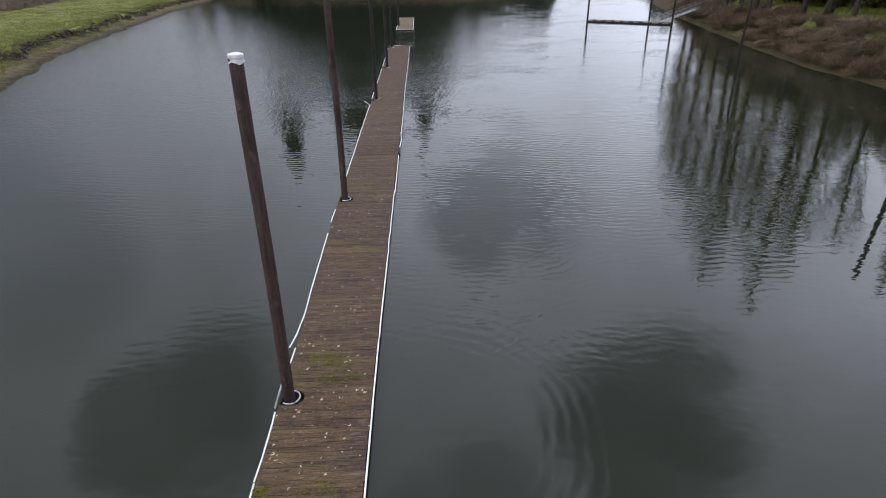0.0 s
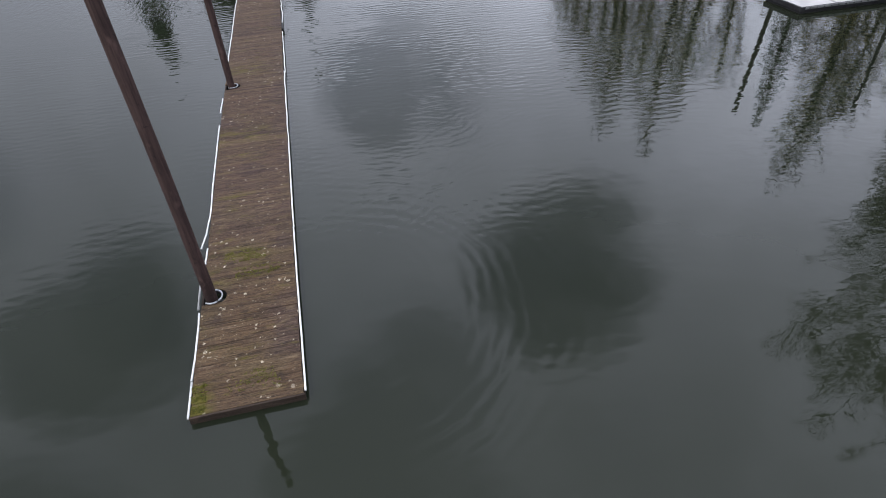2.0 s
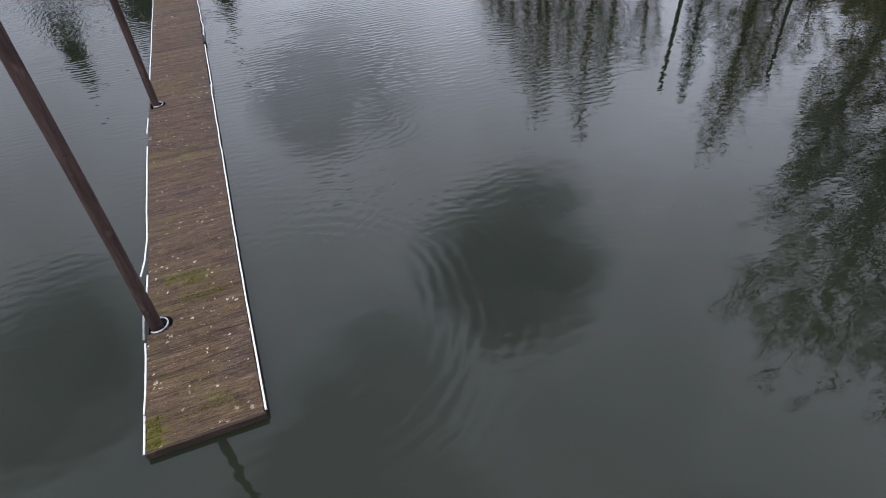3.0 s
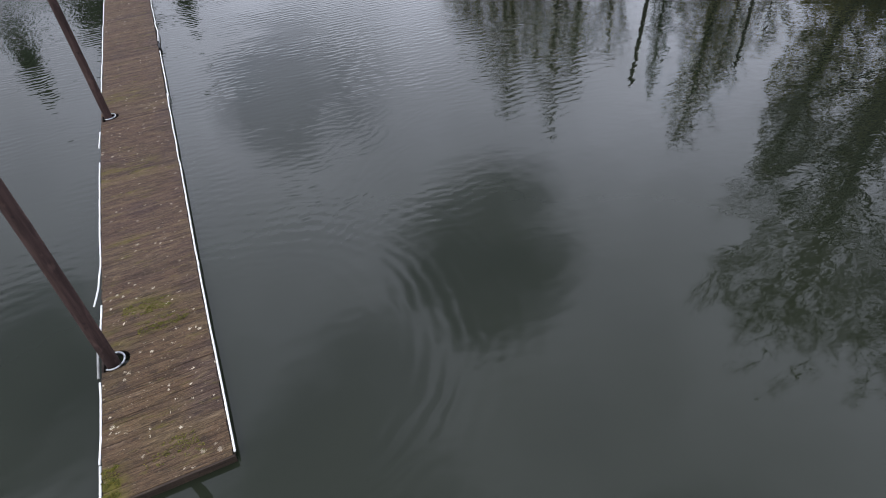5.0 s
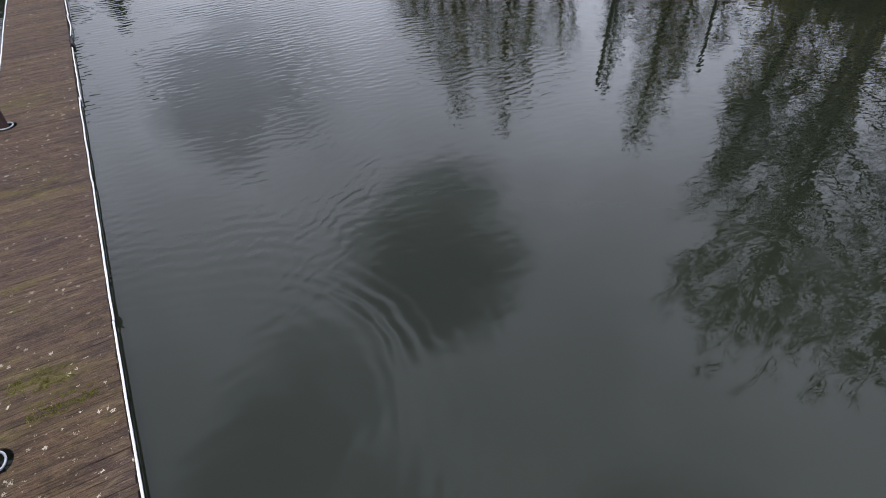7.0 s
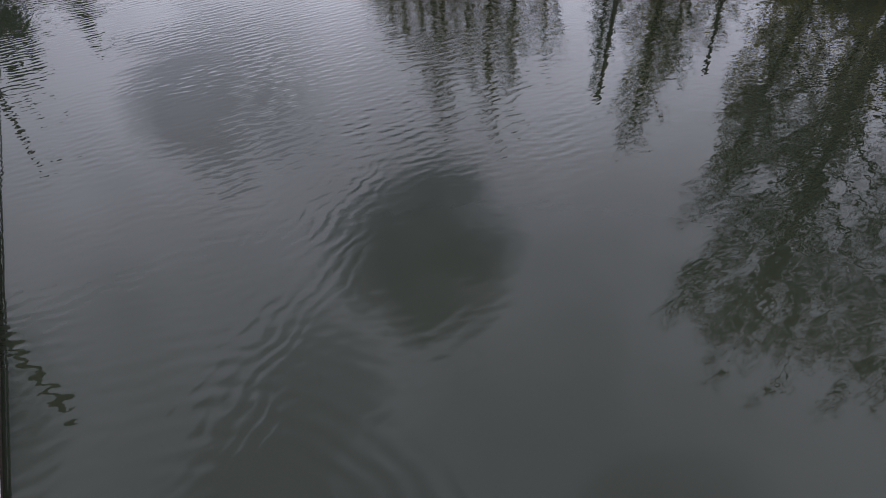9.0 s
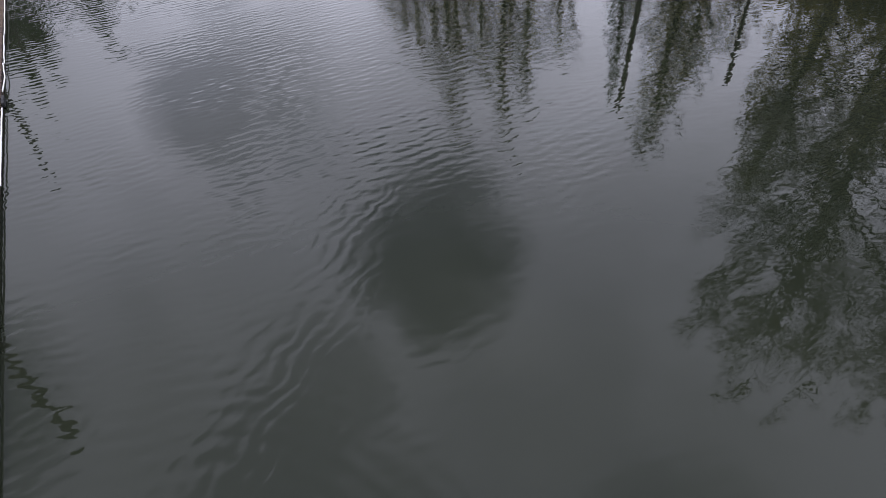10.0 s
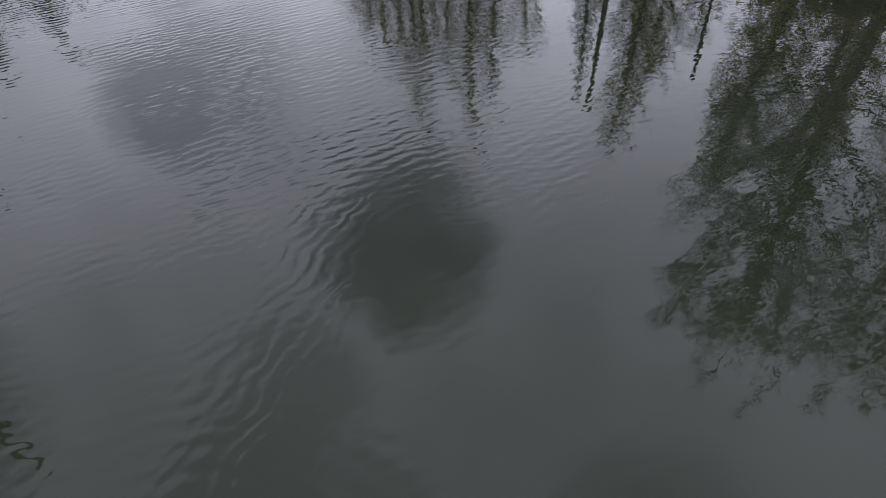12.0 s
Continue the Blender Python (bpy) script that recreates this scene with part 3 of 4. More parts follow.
def side_right(y):
    return float(np.interp(y, (0, 5, 12, 19, 25, 34, 60, 77), (1.09, 1.05, 1.07, 1.07, 1.11, 1.12, 1.18, 1.26)))


def plank_span(y):
    for px, py, _ in PILES:
        if abs(y - py) < 0.30:
            return px + 0.06, side_right(y) - 0.02
    return side_left(y) + 0.02, side_right(y) - 0.02


def cut_plank(y):
    """A deck board sawn off along the round well of the pile."""
    px, py = next((p[0], p[1]) for p in PILES if abs(y - p[1]) < 0.4)
    h = PITCH / 2 - 0.001
    near = [(px + 0.06 + math.sqrt(max(0.0, 0.31 ** 2 - (y + q * h - py) ** 2)), y + q * h) for q in (-1, -0.5, 0, 0.5, 1)]
    outline = near + [(side_right(y) - 0.02, y + h), (side_right(y) - 0.02, y - h)]
    n = len(outline)
    verts = [(x, v, z) for z in (TOP - 0.038, TOP) for x, v in outline]
    faces = [tuple(range(n, 2 * n))[::-1], tuple(range(n))] + [(i, n + i, n + (i + 1) % n, (i + 1) % n) for i in range(n)]
    raw_part("plank", verts, faces, DECK, dock)


def lay_planks():
    whole = [plank_mesh("plank", 2.36, s) for s in range(9)]
    rnd = random.Random(4)
    count = int(LENGTH / PITCH)
    verts, faces = [], []
    for i in range(count):
        y = -0.03 + PITCH * (i + 0.5)
        x0, x1 = plank_span(y)
        if x0 > -1.15:
            cut_plank(y)
            continue
        me = whole[rnd.randrange(9)]
        m = pose((x0 + x1) / 2 + rnd.uniform(-0.012, 0.012), y, TOP + rnd.uniform(-0.003, 0.002), rnd.uniform(-0.7, 0.7), rnd.uniform(-0.15, 0.15), rnd.uniform(-0.25, 0.25))
        m = m @ Matrix.Diagonal(((x1 - x0) / 2.36, 1, 1, 1))
        if i < 300:
            ob = new("plank", me)
            ob.matrix_basis = m
            ob.parent = dock
        else:
            base = len(verts)
            verts += [tuple(m @ v.co) for v in me.vertices]
            faces += [tuple(base + k for k in p.vertices) for p in me.polygons]
    tagged(raw_part("far_planks", verts, faces, DECK, dock), kind="stuff")


def dock_frame():
    for edge, t in ((side_left, 0.05), (side_right, -0.05)):
        y = -0.02
        while y < LENGTH - 0.1:
            bm = bmesh.new()
            end = min(LENGTH, y + 3.05)
            a, b = edge(y), edge(end)
            corners = [bm.verts.new((xx, yy, zz)) for yy, xx0 in ((y + 0.005, a), (end - 0.005, b)) for xx in (xx0, xx0 + t) for zz in (0.2, TOP - 0.043)]
            for f in ((0, 1, 3, 2), (4, 6, 7, 5), (0, 4, 5, 1), (2, 3, 7, 6), (1, 5, 7, 3), (0, 2, 6, 4)):
                bm.faces.new([corners[i] for i in f])
            y = end
            bmesh.ops.recalc_face_normals(bm, faces=bm.faces)
            part("side_beam", bm, BEAM, dock)
    bm = bmesh.new()
    box(bm, -1.22, -0.085, 0.24, 1.10, -0.035, TOP - 0.004, 0.01)
    part("end_beam", bm, BEAM, dock, "brown end board of the dock")
    for i in range(32):
        y = 0.35 + i * 2.4
        bm = bmesh.new()
        box(bm, -1.1, y, -0.35, 1.05, min(y + 1.9, LENGTH - 0.1), 0.2, 0.05)
        part("float_drum", bm, BLACK, dock)


def edge_strip(points, material=STRIP, r=0.023, label=""):
    """A half-round rub strip along a list of (x, y) with a wavy run."""
    rnd = random.Random(int(points[0][1] * 100) + 7)
    path = []
    for (ax, ay), (bx, by) in zip(points, points[1:]):
        n = max(2, int(math.hypot(bx - ax, by - ay) / 0.35))
        for k in range(n):
            f = k / n
            y = ay + (by - ay) * f
            path.append((ax + (bx - ax) * f + 0.018 * noise.noise(Vector((y * 0.9, ax, 5))), y, TOP - 0.012 + 0.012 * noise.noise(Vector((y * 0.7, 9, ax)))))
    path.append((points[-1][0], points[-1][1], TOP - 0.012))
    verts, faces = [], []
    sweep(verts, faces, path, [r * rnd.uniform(0.93, 1.07) for _ in path], 8)
    raw_part("edge_strip", verts, faces, material, dock, label, smooth=True)


def pile_hoop(px, py):
    """The bent bar that holds the dock to its pile, over a well in the deck with an added black lining for its shade.
    """
    edge = side_left(py)
    pts = []
    for k in range(22):
        a = radians(-128 + 218 * k / 21)
        pts.append((px + 0.03 + 0.235 * math.cos(a), py - 0.01 + 0.25 * math.sin(a), TOP + 0.03))
    verts, faces = [], []
    sweep(verts, faces, pts, [0.022] * len(pts), 7)
    raw_part("pile_hoop", verts, faces, GALV, dock, "grey metal pile hoop", smooth=True)
    # added black wall and bottom, standing in for the deep shade of the well
    verts, faces = [], []
    rim = [(0.325, TOP - 0.035), (0.325, 0.06), (0.12, 0.06)]
    for k in range(25):
        a = radians(-110 + 215 * k / 24)
        verts += [(px + 0.06 + r * math.cos(a), py + r * math.sin(a), z) for r, z in rim]
    for k in range(24):
        for i in range(2):
            faces.append((k * 3 + i, k * 3 + i + 1, k * 3 + i + 4, k * 3 + i + 3))
    raw_part("pile_well", verts, faces, BLACK, dock, "black lining added as the shade in the well round the pile", smooth=False)
    for y0 in (py - 0.40, py + 0.36):
        bm = bmesh.new()
        box(bm, edge + 0.06, y0, 0.05, -0.68, y0 + 0.04, TOP - 0.05, 0.006)
        part("cross_beam", bm, BEAM, dock)


dock_frame()
for px, py, _ in PILES:
    pile_hoop(px, py)
for run in ([(0.0, -0.06), (0.0, 0.88)], [(-0.01, 0.93), (0.02, 1.6), (0, 3.05)], [(0, 4.75), (0.02, 5.68)],
            [(-0.16, 5.72), (-0.05, 6.4), (0.02, 7.4), (-0.01, 9.0), (0, 13.6)], [(-0.02, 14.8), (0, 16.2)],
            [(0, 20.4), (0, 30), (0, 38.2)], [(0, 40.6), (0.02, 48)], [(0, 48.2), (0, 56.2)], [(0, 58), (0, 66)], [(0, 66.3), (0, 74)]):
    edge_strip([(side_left(y) - 0.02 + x, y) for x, y in run])
for run in ([(0, 0.02), (0, 6.0)], [(0, 6.03), (0.01, 12.1)], [(0, 12.14), (0.01, 18.5)], [(0.05, 18.3), (0.02, 24.3)],
            [(0.02, 26.0), (0.1, 27.6), (0.01, 29.4)], [(0.06, 29.3), (0.02, 33.5)], [(0.05, 33.7), (0, 42)], [(0, 42.1), (0, 54)], [(0, 54.1), (0.03, 65)],
            [(0, 66), (0, 76)]):
    edge_strip([(side_right(y) + 0.02 + x, y) for x, y in run])
edge_strip([(-0.9, LENGTH + 0.05), (0.0, LENGTH + 0.3)])
edge_strip([(side_left(3.2) - 0.05, 3.2), (side_left(4.3) - 0.07, 4.35)], STRIP_GREY, 0.026, "greyed strip bent round the pile")
edge_strip([(side_left(39) - 0.55, 39.6), (side_left(38) - 0.05, 38.2)], STRIP_GREY, 0.03, "broken strip end sticking out")
bm = bmesh.new()
box(bm, 1.115, 24.7, TOP - 0.16, 1.21, 25.5, TOP + 0.03, 0.02)
part("bumper", bm, BLACK, dock, "black rubber bumper block")


def moss_patch(x0, x1, y0, y1, count, seed):
    """Low cushions of moss on the boards."""
    rnd = random.Random(seed)
    verts, faces = [], []
    for _ in range(count):
        x, y = rnd.uniform(x0, x1), rnd.uniform(y0, y1)
        if noise.noise(Vector((x * 2.0, y * 6.0, seed))) < 0.02 and rnd.random() < 0.85:
            continue
        leaf_cloud(verts, faces, rnd, Vector((x, y, TOP + 0.008)), (0.018, 0.014, 0.006), 7, 0.016)
    ob = raw_part("moss", verts, faces, MOSS)
    tagged(ob, "yellow-green moss cushions on the dock boards", "moss", kind="stuff")


# ---- piles ----
def wood_pile(x, y, top, radius, material, label, lean=(0, 0), capped=False, bottom=-2.2, group="dock piles"):
    ob = thing("pile", label, "pile", (x, y, 0), group)
    rnd = random.Random(int(x * 31 + y * 7))
    n = 22
    path, radii = [], []
    for i in range(n + 1):
        z = bottom + (top - bottom) * i / n
        path.append((lean[0] * z + 0.012 * math.sin(z * 0.7 + x), lean[1] * z, z))
        radii.append(radius * (1.06 - 0.10 * i / n) * rnd.uniform(0.985, 1.015))
    verts, faces = [], []
    sweep(verts, faces, path, radii, 20)
    raw_part("shaft", verts, faces, material, ob, smooth=True)
    if capped:
        bm = bmesh.new()
        r = radius * 1.0
        rings = []
        for rr, z in ((0.02, top + 0.06), (r * 1.02, top + 0.025), (r * 1.06, top + 0.012), (r * 1.07, top - 0.035), (r * 1.0, top - 0.06), (r * 1.04, top - 0.13)):
            ring = []
            for k in range(24):
                a = 2 * math.pi * k / 24
                six = 1 / math.cos((a + 0.3) % (math.pi / 3) - math.pi / 6) * 0.95
                wob = (six if z > top - 0.05 else 1 + 0.05 * rnd.uniform(-1, 1)) if rr > 0.05 else 1
                dip = 0.03 * math.sin(a * 3 + 1) + rnd.uniform(-0.015, 0.015) if z < top - 0.1 else 0
                ring.append(bm.verts.new((lean[0] * z + rr * wob * math.cos(a), lean[1] * z + rr * wob * math.sin(a), z + dip)))
            rings.append(ring)
        for a, b in zip(rings, rings[1:]):
            for k in range(24):
                bm.faces.new((a[k], b[k], b[(k + 1) % 24], a[(k + 1) % 24]))
        bm.faces.new(rings[0])
        cap = part("cap", bm, CAP, ob, "crumpled white sheet cap")
        verts, faces = [], []
        sweep(verts, faces, [(radius * 1.02, -0.03, z) for z in (top - 0.5, top - 0.4, top - 0.02)], [0.012, 0.014, 0.02], 6)
        raw_part("strap", verts, faces, BLACK, cap, "black strap down from the cap")
    return ob


for i, (px, py, top) in enumerate(PILES):
    wood_pile(px, py, top, 0.142, PILE if i < 2 else PILE_DARK,
              "tall dark brown creosoted pile with a white cap" if i == 0 else "tall dark brown creosoted pile beside the dock", lean=(0.006, 0.0) if i == 0 else (0, 0), capped=i == 0)
lay_planks()
moss_patch(-1.2, -0.92, 0.02, 0.75, 300, 1)
moss_patch(-0.5, 0.65, 4.1, 4.5, 220, 2)
moss_patch(-0.8, 0.3, 4.8, 5.3, 220, 3)
moss_patch(-0.5, 0.6, 0.3, 0.9, 160, 4)


# ---- the detached float beyond the dock ----
def far_float():
    ob = thing("float", "small tan floating platform with pale edges beyond the dock", "float", (0.1, 100, 0.1))
    bm = bmesh.new()
    for i in range(52):
        box(bm, -1.45, i * 0.5, 0.36, 1.45, i * 0.5 + 0.47, 0.42)
    part("deck", bm, FLOAT_DECK, ob)
    bm = bmesh.new()
    box(bm, -1.45, 0.0, -0.2, 1.45, 26, 0.34, 0.03)
    part("body", bm, BEAM, ob)
    for x in (-1.5, 1.5):
        bm = bmesh.new()
        box(bm, x - 0.03, 0, 0.3, x + 0.03, 26, 0.45, 0.015)
        part("edge_strip", bm, STRIP, ob)
    bm = bmesh.new()
    box(bm, -1.45, -0.05, 0.33, 1.45, -0.005, 0.42, 0.015)
    part("end_board", bm, STRIP, ob)


far_float()
wood_pile(-1.15, 106.5, 9.5, 0.2, PILE_DARK, "tall dark pile at the small platform")


# ---- the pale float by the right bank ----
def pale_float():
    ob = thing("float", "pale-decked floating platform with black rubber sides", "float", (27.4, 17.6, 0.12))
    n, length, wide = 6, 13.5, 2.75
    for i in range(n):
        bm = bmesh.new()
        box(bm, 0.14 + i * length / n, 0.14, 0.36, (i + 1) * length / n - 0.015 + (0.0 if i < n - 1 else -0.14), wide - 0.14, 0.44, 0.012)
        part("panel", bm, WHITE_DECK, ob)
    bm = bmesh.new()
    box(bm, 0.05, 0.05, -0.3, length - 0.05, wide - 0.05, 0.35, 0.04)
    part("body", bm, BLACK, ob)
    for name, a in (("rim", (0, 0, 0.24, length, 0.13, 0.47)), ("rim", (0, wide - 0.13, 0.24, length, wide, 0.47)), ("rim", (0, 0.132, 0.24, 0.13, wide - 0.132, 0.47))):
        bm = bmesh.new()
        box(bm, *a, 0.025)
        part(name, bm, BLACK, ob)
    for i in range(5):
        bm = bmesh.new()
        box(bm, 0.25 + i * 2.65, -0.04, 0.36, 0.25 + i * 2.65 + 2.6, 0.0, 0.475, 0.012)
        rail = part("side_rail", bm, METAL, ob, "grey bolted metal edge rail")
        for k in range(6):
            bm = bmesh.new()
            box(bm, 0.45 + i * 2.65 + k * 0.43, -0.052, 0.395, 0.53 + i * 2.65 + k * 0.43, -0.041, 0.44, 0.004)
            part("bolt", bm, BLACK, rail)


pale_float()
wood_pile(28.5, 20.75, 7.0, 0.125, PILE_DARK, "dark pile leaning beside the pale platform", lean=(-0.14, -0.06), group="bank piles")
wood_pile(37.4, 20.8, 8.4, 0.12, PILE_DARK, "dark pile standing at the pale platform", group="bank piles")
wood_pile(41.9, 64.3, 9.0, 0.13, PILE_DARK, "leaning dark pile in the shallows by the bank", lean=(0.03, 0.0), group="bank piles")


# ---- the distant dock with its gangway ----
def distant_dock():
    a, b = Vector((35.6, 111.6, 0)), Vector((48.6, 102.2, 0))
    d = (b - a)
    ob = thing("dock", "distant low black dock with pale dashes along its edge", "dock", a)
    ob.rotation_euler = (0, 0, math.atan2(d.y, d.x))
    n = d.length
    bm = bmesh.new()
    box(bm, 0, 0, -0.2, n, 2.2, 0.52, 0.05)
    part("body", bm, BLACK, ob)
    bm = bmesh.new()
    box(bm, 0.1, 0.1, 0.525, n - 0.1, 2.1, 0.56, 0.01)
    part("deck", bm, BEAM, ob)
    for i in range(9):
        for y0 in (-0.05, 2.2):
            bm = bmesh.new()
            box(bm, 0.3 + i * n / 9, y0, 0.46, 0.3 + i * n / 9 + 1.05, y0 + 0.05, 0.60, 0.01)
            part("side_strip", bm, STRIP_GREY, ob)


distant_dock()
for x, y, top in ((35.9, 111.9, 7.5), (46.4, 107.0, 8.5), (48.7, 101.8, 15.0)):
    wood_pile(x, y, top, 0.17, PILE_DARK, "tall black pile at the distant dock", group="distant piles")


def gangway():
    foot, head = Vector((48.0, 105.5, 0.55)), Vector((64.0, 114.5, 4.0))
    d = head - foot
    ob = thing("gangway", "grey metal gangway with railings up to the bank", "gangway", foot)
    ob.rotation_euler = Vector((1, 0, 0)).rotation_difference(d).to_euler()
    n = d.length
    bm = bmesh.new()
    box(bm, 0, -0.7, -0.08, n, 0.7, 0.0, 0.01)
    part("walkway", bm, METAL, ob)
    for y in (-0.7, 0.7):
        for z in (1.05, 0.55):
            verts, faces = [], []
            sweep(verts, faces, [(0, y, z), (n, y, z)], [0.045, 0.045], 6)
            raw_part("rail", verts, faces, METAL, ob)
        for i in range(13):
            verts, faces = [], []
            x = 0.1 + i * (n - 0.2) / 12
            sweep(verts, faces, [(x, y, -0.05), (x, y, 1.05)], [0.04, 0.04], 6)
            raw_part("post", verts, faces, METAL, ob)
            if i < 12:
                verts, faces = [], []
                sweep(verts, faces, [(x, y, 0.0), (x + (n - 0.2) / 12, y, 1.0)], [0.03, 0.03], 5)
                raw_part("brace", verts, faces, METAL, ob)


gangway()


# ---- plants ----
def blades(name, label, count, spot, material, tall, seed):
    rnd = random.Random(seed)
    verts, faces = [], []
    for _ in range(count):
        x, y = spot(rnd)
        z = ground_z(x, y) - 0.03
        lush = tall * (0.75 + 1.1 * max(0.0, bumpy(x, y, 0.55)) + 0.5 * bumpy(x, y, 0.12))
        for _ in range(4):
            a, h = rnd.uniform(0, 6.28), lush * rnd.uniform(0.5, 1.2)
            w = 0.015 + 0.045 * rnd.random()
            bx, by = x + rnd.gauss(0, 0.12), y + rnd.gauss(0, 0.12)
            lx, ly = rnd.gauss(0, 0.45) * h, rnd.gauss(0, 0.45) * h
            k = len(verts)
            verts += [(bx - w * math.cos(a), by - w * math.sin(a), z), (bx + w * math.cos(a), by + w * math.sin(a), z), (bx + lx, by + ly, z + h)]
            faces.append((k, k + 1, k + 2))
    ob = raw_part(name, verts, faces, material)
    tagged(ob, label, "grass", kind="stuff")


def spot_left(rnd):
    y = 30 + 190 * rnd.random() ** 1.3
    return along(SHORE_L, y) - 4.4 - 60 * rnd.random() ** 2.2, y


def spot_right(rnd):
    y = 30 + 110 * rnd.random()
    return along(SHORE_R, y) + 8.0 + 30 * rnd.random() ** 1.3, y


def spot_right_edge(rnd):
    y = 28 + 110 * rnd.random()
    return along(SHORE_R, y) + 0.5 + 3.2 * rnd.random(), y


LIP_Y = [28 + 0.4 * k for k in range(500)]
LIP_D = []
for y in LIP_Y:
    hs = [ground_z(along(SHORE_L, y) - 1.5 - 0.15 * k, y) for k in range(48)]
    LIP_D.append(1.5 + 0.15 * max(range(46), key=lambda j: hs[j + 2] - hs[j]) + 0.15)


def lip(y):
    """How far behind the waterline the undercut edge of the bank runs."""
    return float(np.interp(y, LIP_Y, LIP_D))


def spot_lip(rnd):
    y = 29 + 190 * rnd.random() ** 1.3
    return along(SHORE_L, y) - lip(y) - abs(rnd.gauss(0.05, 0.35)) - 0.12, y


def spot_slope(rnd):
    y = 29 + 100 * rnd.random()
    return along(SHORE_L, y) - lip(y) * rnd.uniform(0.35, 1.0), y


def bank_clods():
    """Lumps of dark earth fallen along the undercut lip of the bank."""
    rnd = random.Random(31)
    verts, faces = [], []
    for n in range(9000):
        y = 29 + 190 * rnd.random() ** 1.3
        s = along(SHORE_L, y)
        low = n % 4 == 0
        x = s - lip(y) + (abs(rnd.gauss(0.0, 0.7)) if low else rnd.gauss(0.12, 0.16))
        r = rnd.uniform(0.03, 0.09) if low else rnd.uniform(0.07, 0.22)
        z = ground_z(x, y) + (0.0 if low else rnd.uniform(-0.05, 0.1))
        b = len(verts)
        for i in range(3):
            for j in range(6):
                a = 6.283 * j / 6 + i
                q = r * (0.75, 1.1, 0.6)[i] * rnd.uniform(0.7, 1.25)
                verts.append((x + q * math.cos(a), y + 1.5 * q * math.sin(a), z + r * (-0.6, 0.05, 0.6)[i] * rnd.uniform(0.7, 1.2)))
        for i in range(2):
            for j in range(6):
                faces.append((b + i * 6 + j, b + i * 6 + (j + 1) % 6, b + i * 6 + 6 + (j + 1) % 6, b + i * 6 + 6 + j))
        faces.append(tuple(b + 12 + j for j in range(6)))
    ob = raw_part("earth_clods", verts, faces, EARTH)
    tagged(ob, "dark earth clods along the eroded bank edge", "soil", kind="stuff")


bank_clods()
blades("bank_grass", "green tufted grass along the bank", 46000, spot_left, BLADE, 0.34, 11)
blades("edge_grass", "dry overhanging grass on the eroded edge", 9000, spot_lip, TURF, 0.36, 12)
blades("slope_grass", "sparse tufts of grass on the muddy slope", 4500, spot_slope, TURF, 0.16, 15)
blades("bank_grass", "green grass under the trees on the bank", 20000, spot_right, LUSH, 0.4, 13)
blades("edge_grass", "dry grass at the foot of the brambles", 11000, spot_right_edge, DRY_BLADE, 0.28, 14)


def bramble_meshes(seed, radius, height):
    rnd = random.Random(seed)
    verts, faces = [], []
    for _ in range(330):
        a = rnd.uniform(0, 6.28)
        r0 = radius * 0.55 * rnd.random()
        r1 = radius * (0.5 + 0.65 * rnd.random())
        b = a + rnd.gauss(0, 0.6)
        h = height * (0.35 + 0.75 * rnd.random()) * (1 - 0.35 * (r1 / (1.2 * radius)) ** 2)
        p0 = Vector((r0 * math.cos(a), r0 * math.sin(a), -0.2))
        p3 = Vector((r1 * math.cos(b), r1 * math.sin(b), h * rnd.uniform(0.35, 1.0)))
        p1 = Vector((p0.x * 1.1, p0.y * 1.1, h * 0.8))
        p2 = (p1 + p3) / 2 + Vector((0, 0, h * 0.3))
        w = rnd.uniform(0.012, 0.03)
        sweep(verts, faces, [p0, p1, p2, p3], [w, w, w * 0.8, w * 0.4], 3, cap=False)
        for _ in range(3):
            q = p2.lerp(p3, rnd.random())
            e = q + Vector((rnd.gauss(0, 0.4), rnd.gauss(0, 0.4), rnd.uniform(0.0, 0.6))) * (height / 2)
            sweep(verts, faces, [q, e], [w * 0.6, w * 0.25], 3, cap=False)
    lv, lf = [], []
    for _ in range(520):
        a, u = rnd.uniform(0, 6.28), rnd.random()
        r = radius * math.sqrt(u) * 1.05
        p = Vector((r * math.cos(a), r * math.sin(a), height * (1 - 0.75 * u) * rnd.uniform(0.3, 1.0)))
        k = len(lv)
        s = rnd.uniform(0.04, 0.1)
        t = Vector((rnd.gauss(0, 1), rnd.gauss(0, 1), rnd.gauss(0, 1))).normalized() * s
        v = t.orthogonal().normalized() * s * 0.6
        lv += [tuple(p - t), tuple(p + v), tuple(p + t), tuple(p - v)]
        lf.append((k, k + 1, k + 2, k + 3))
    return (verts, faces), (lv, lf)


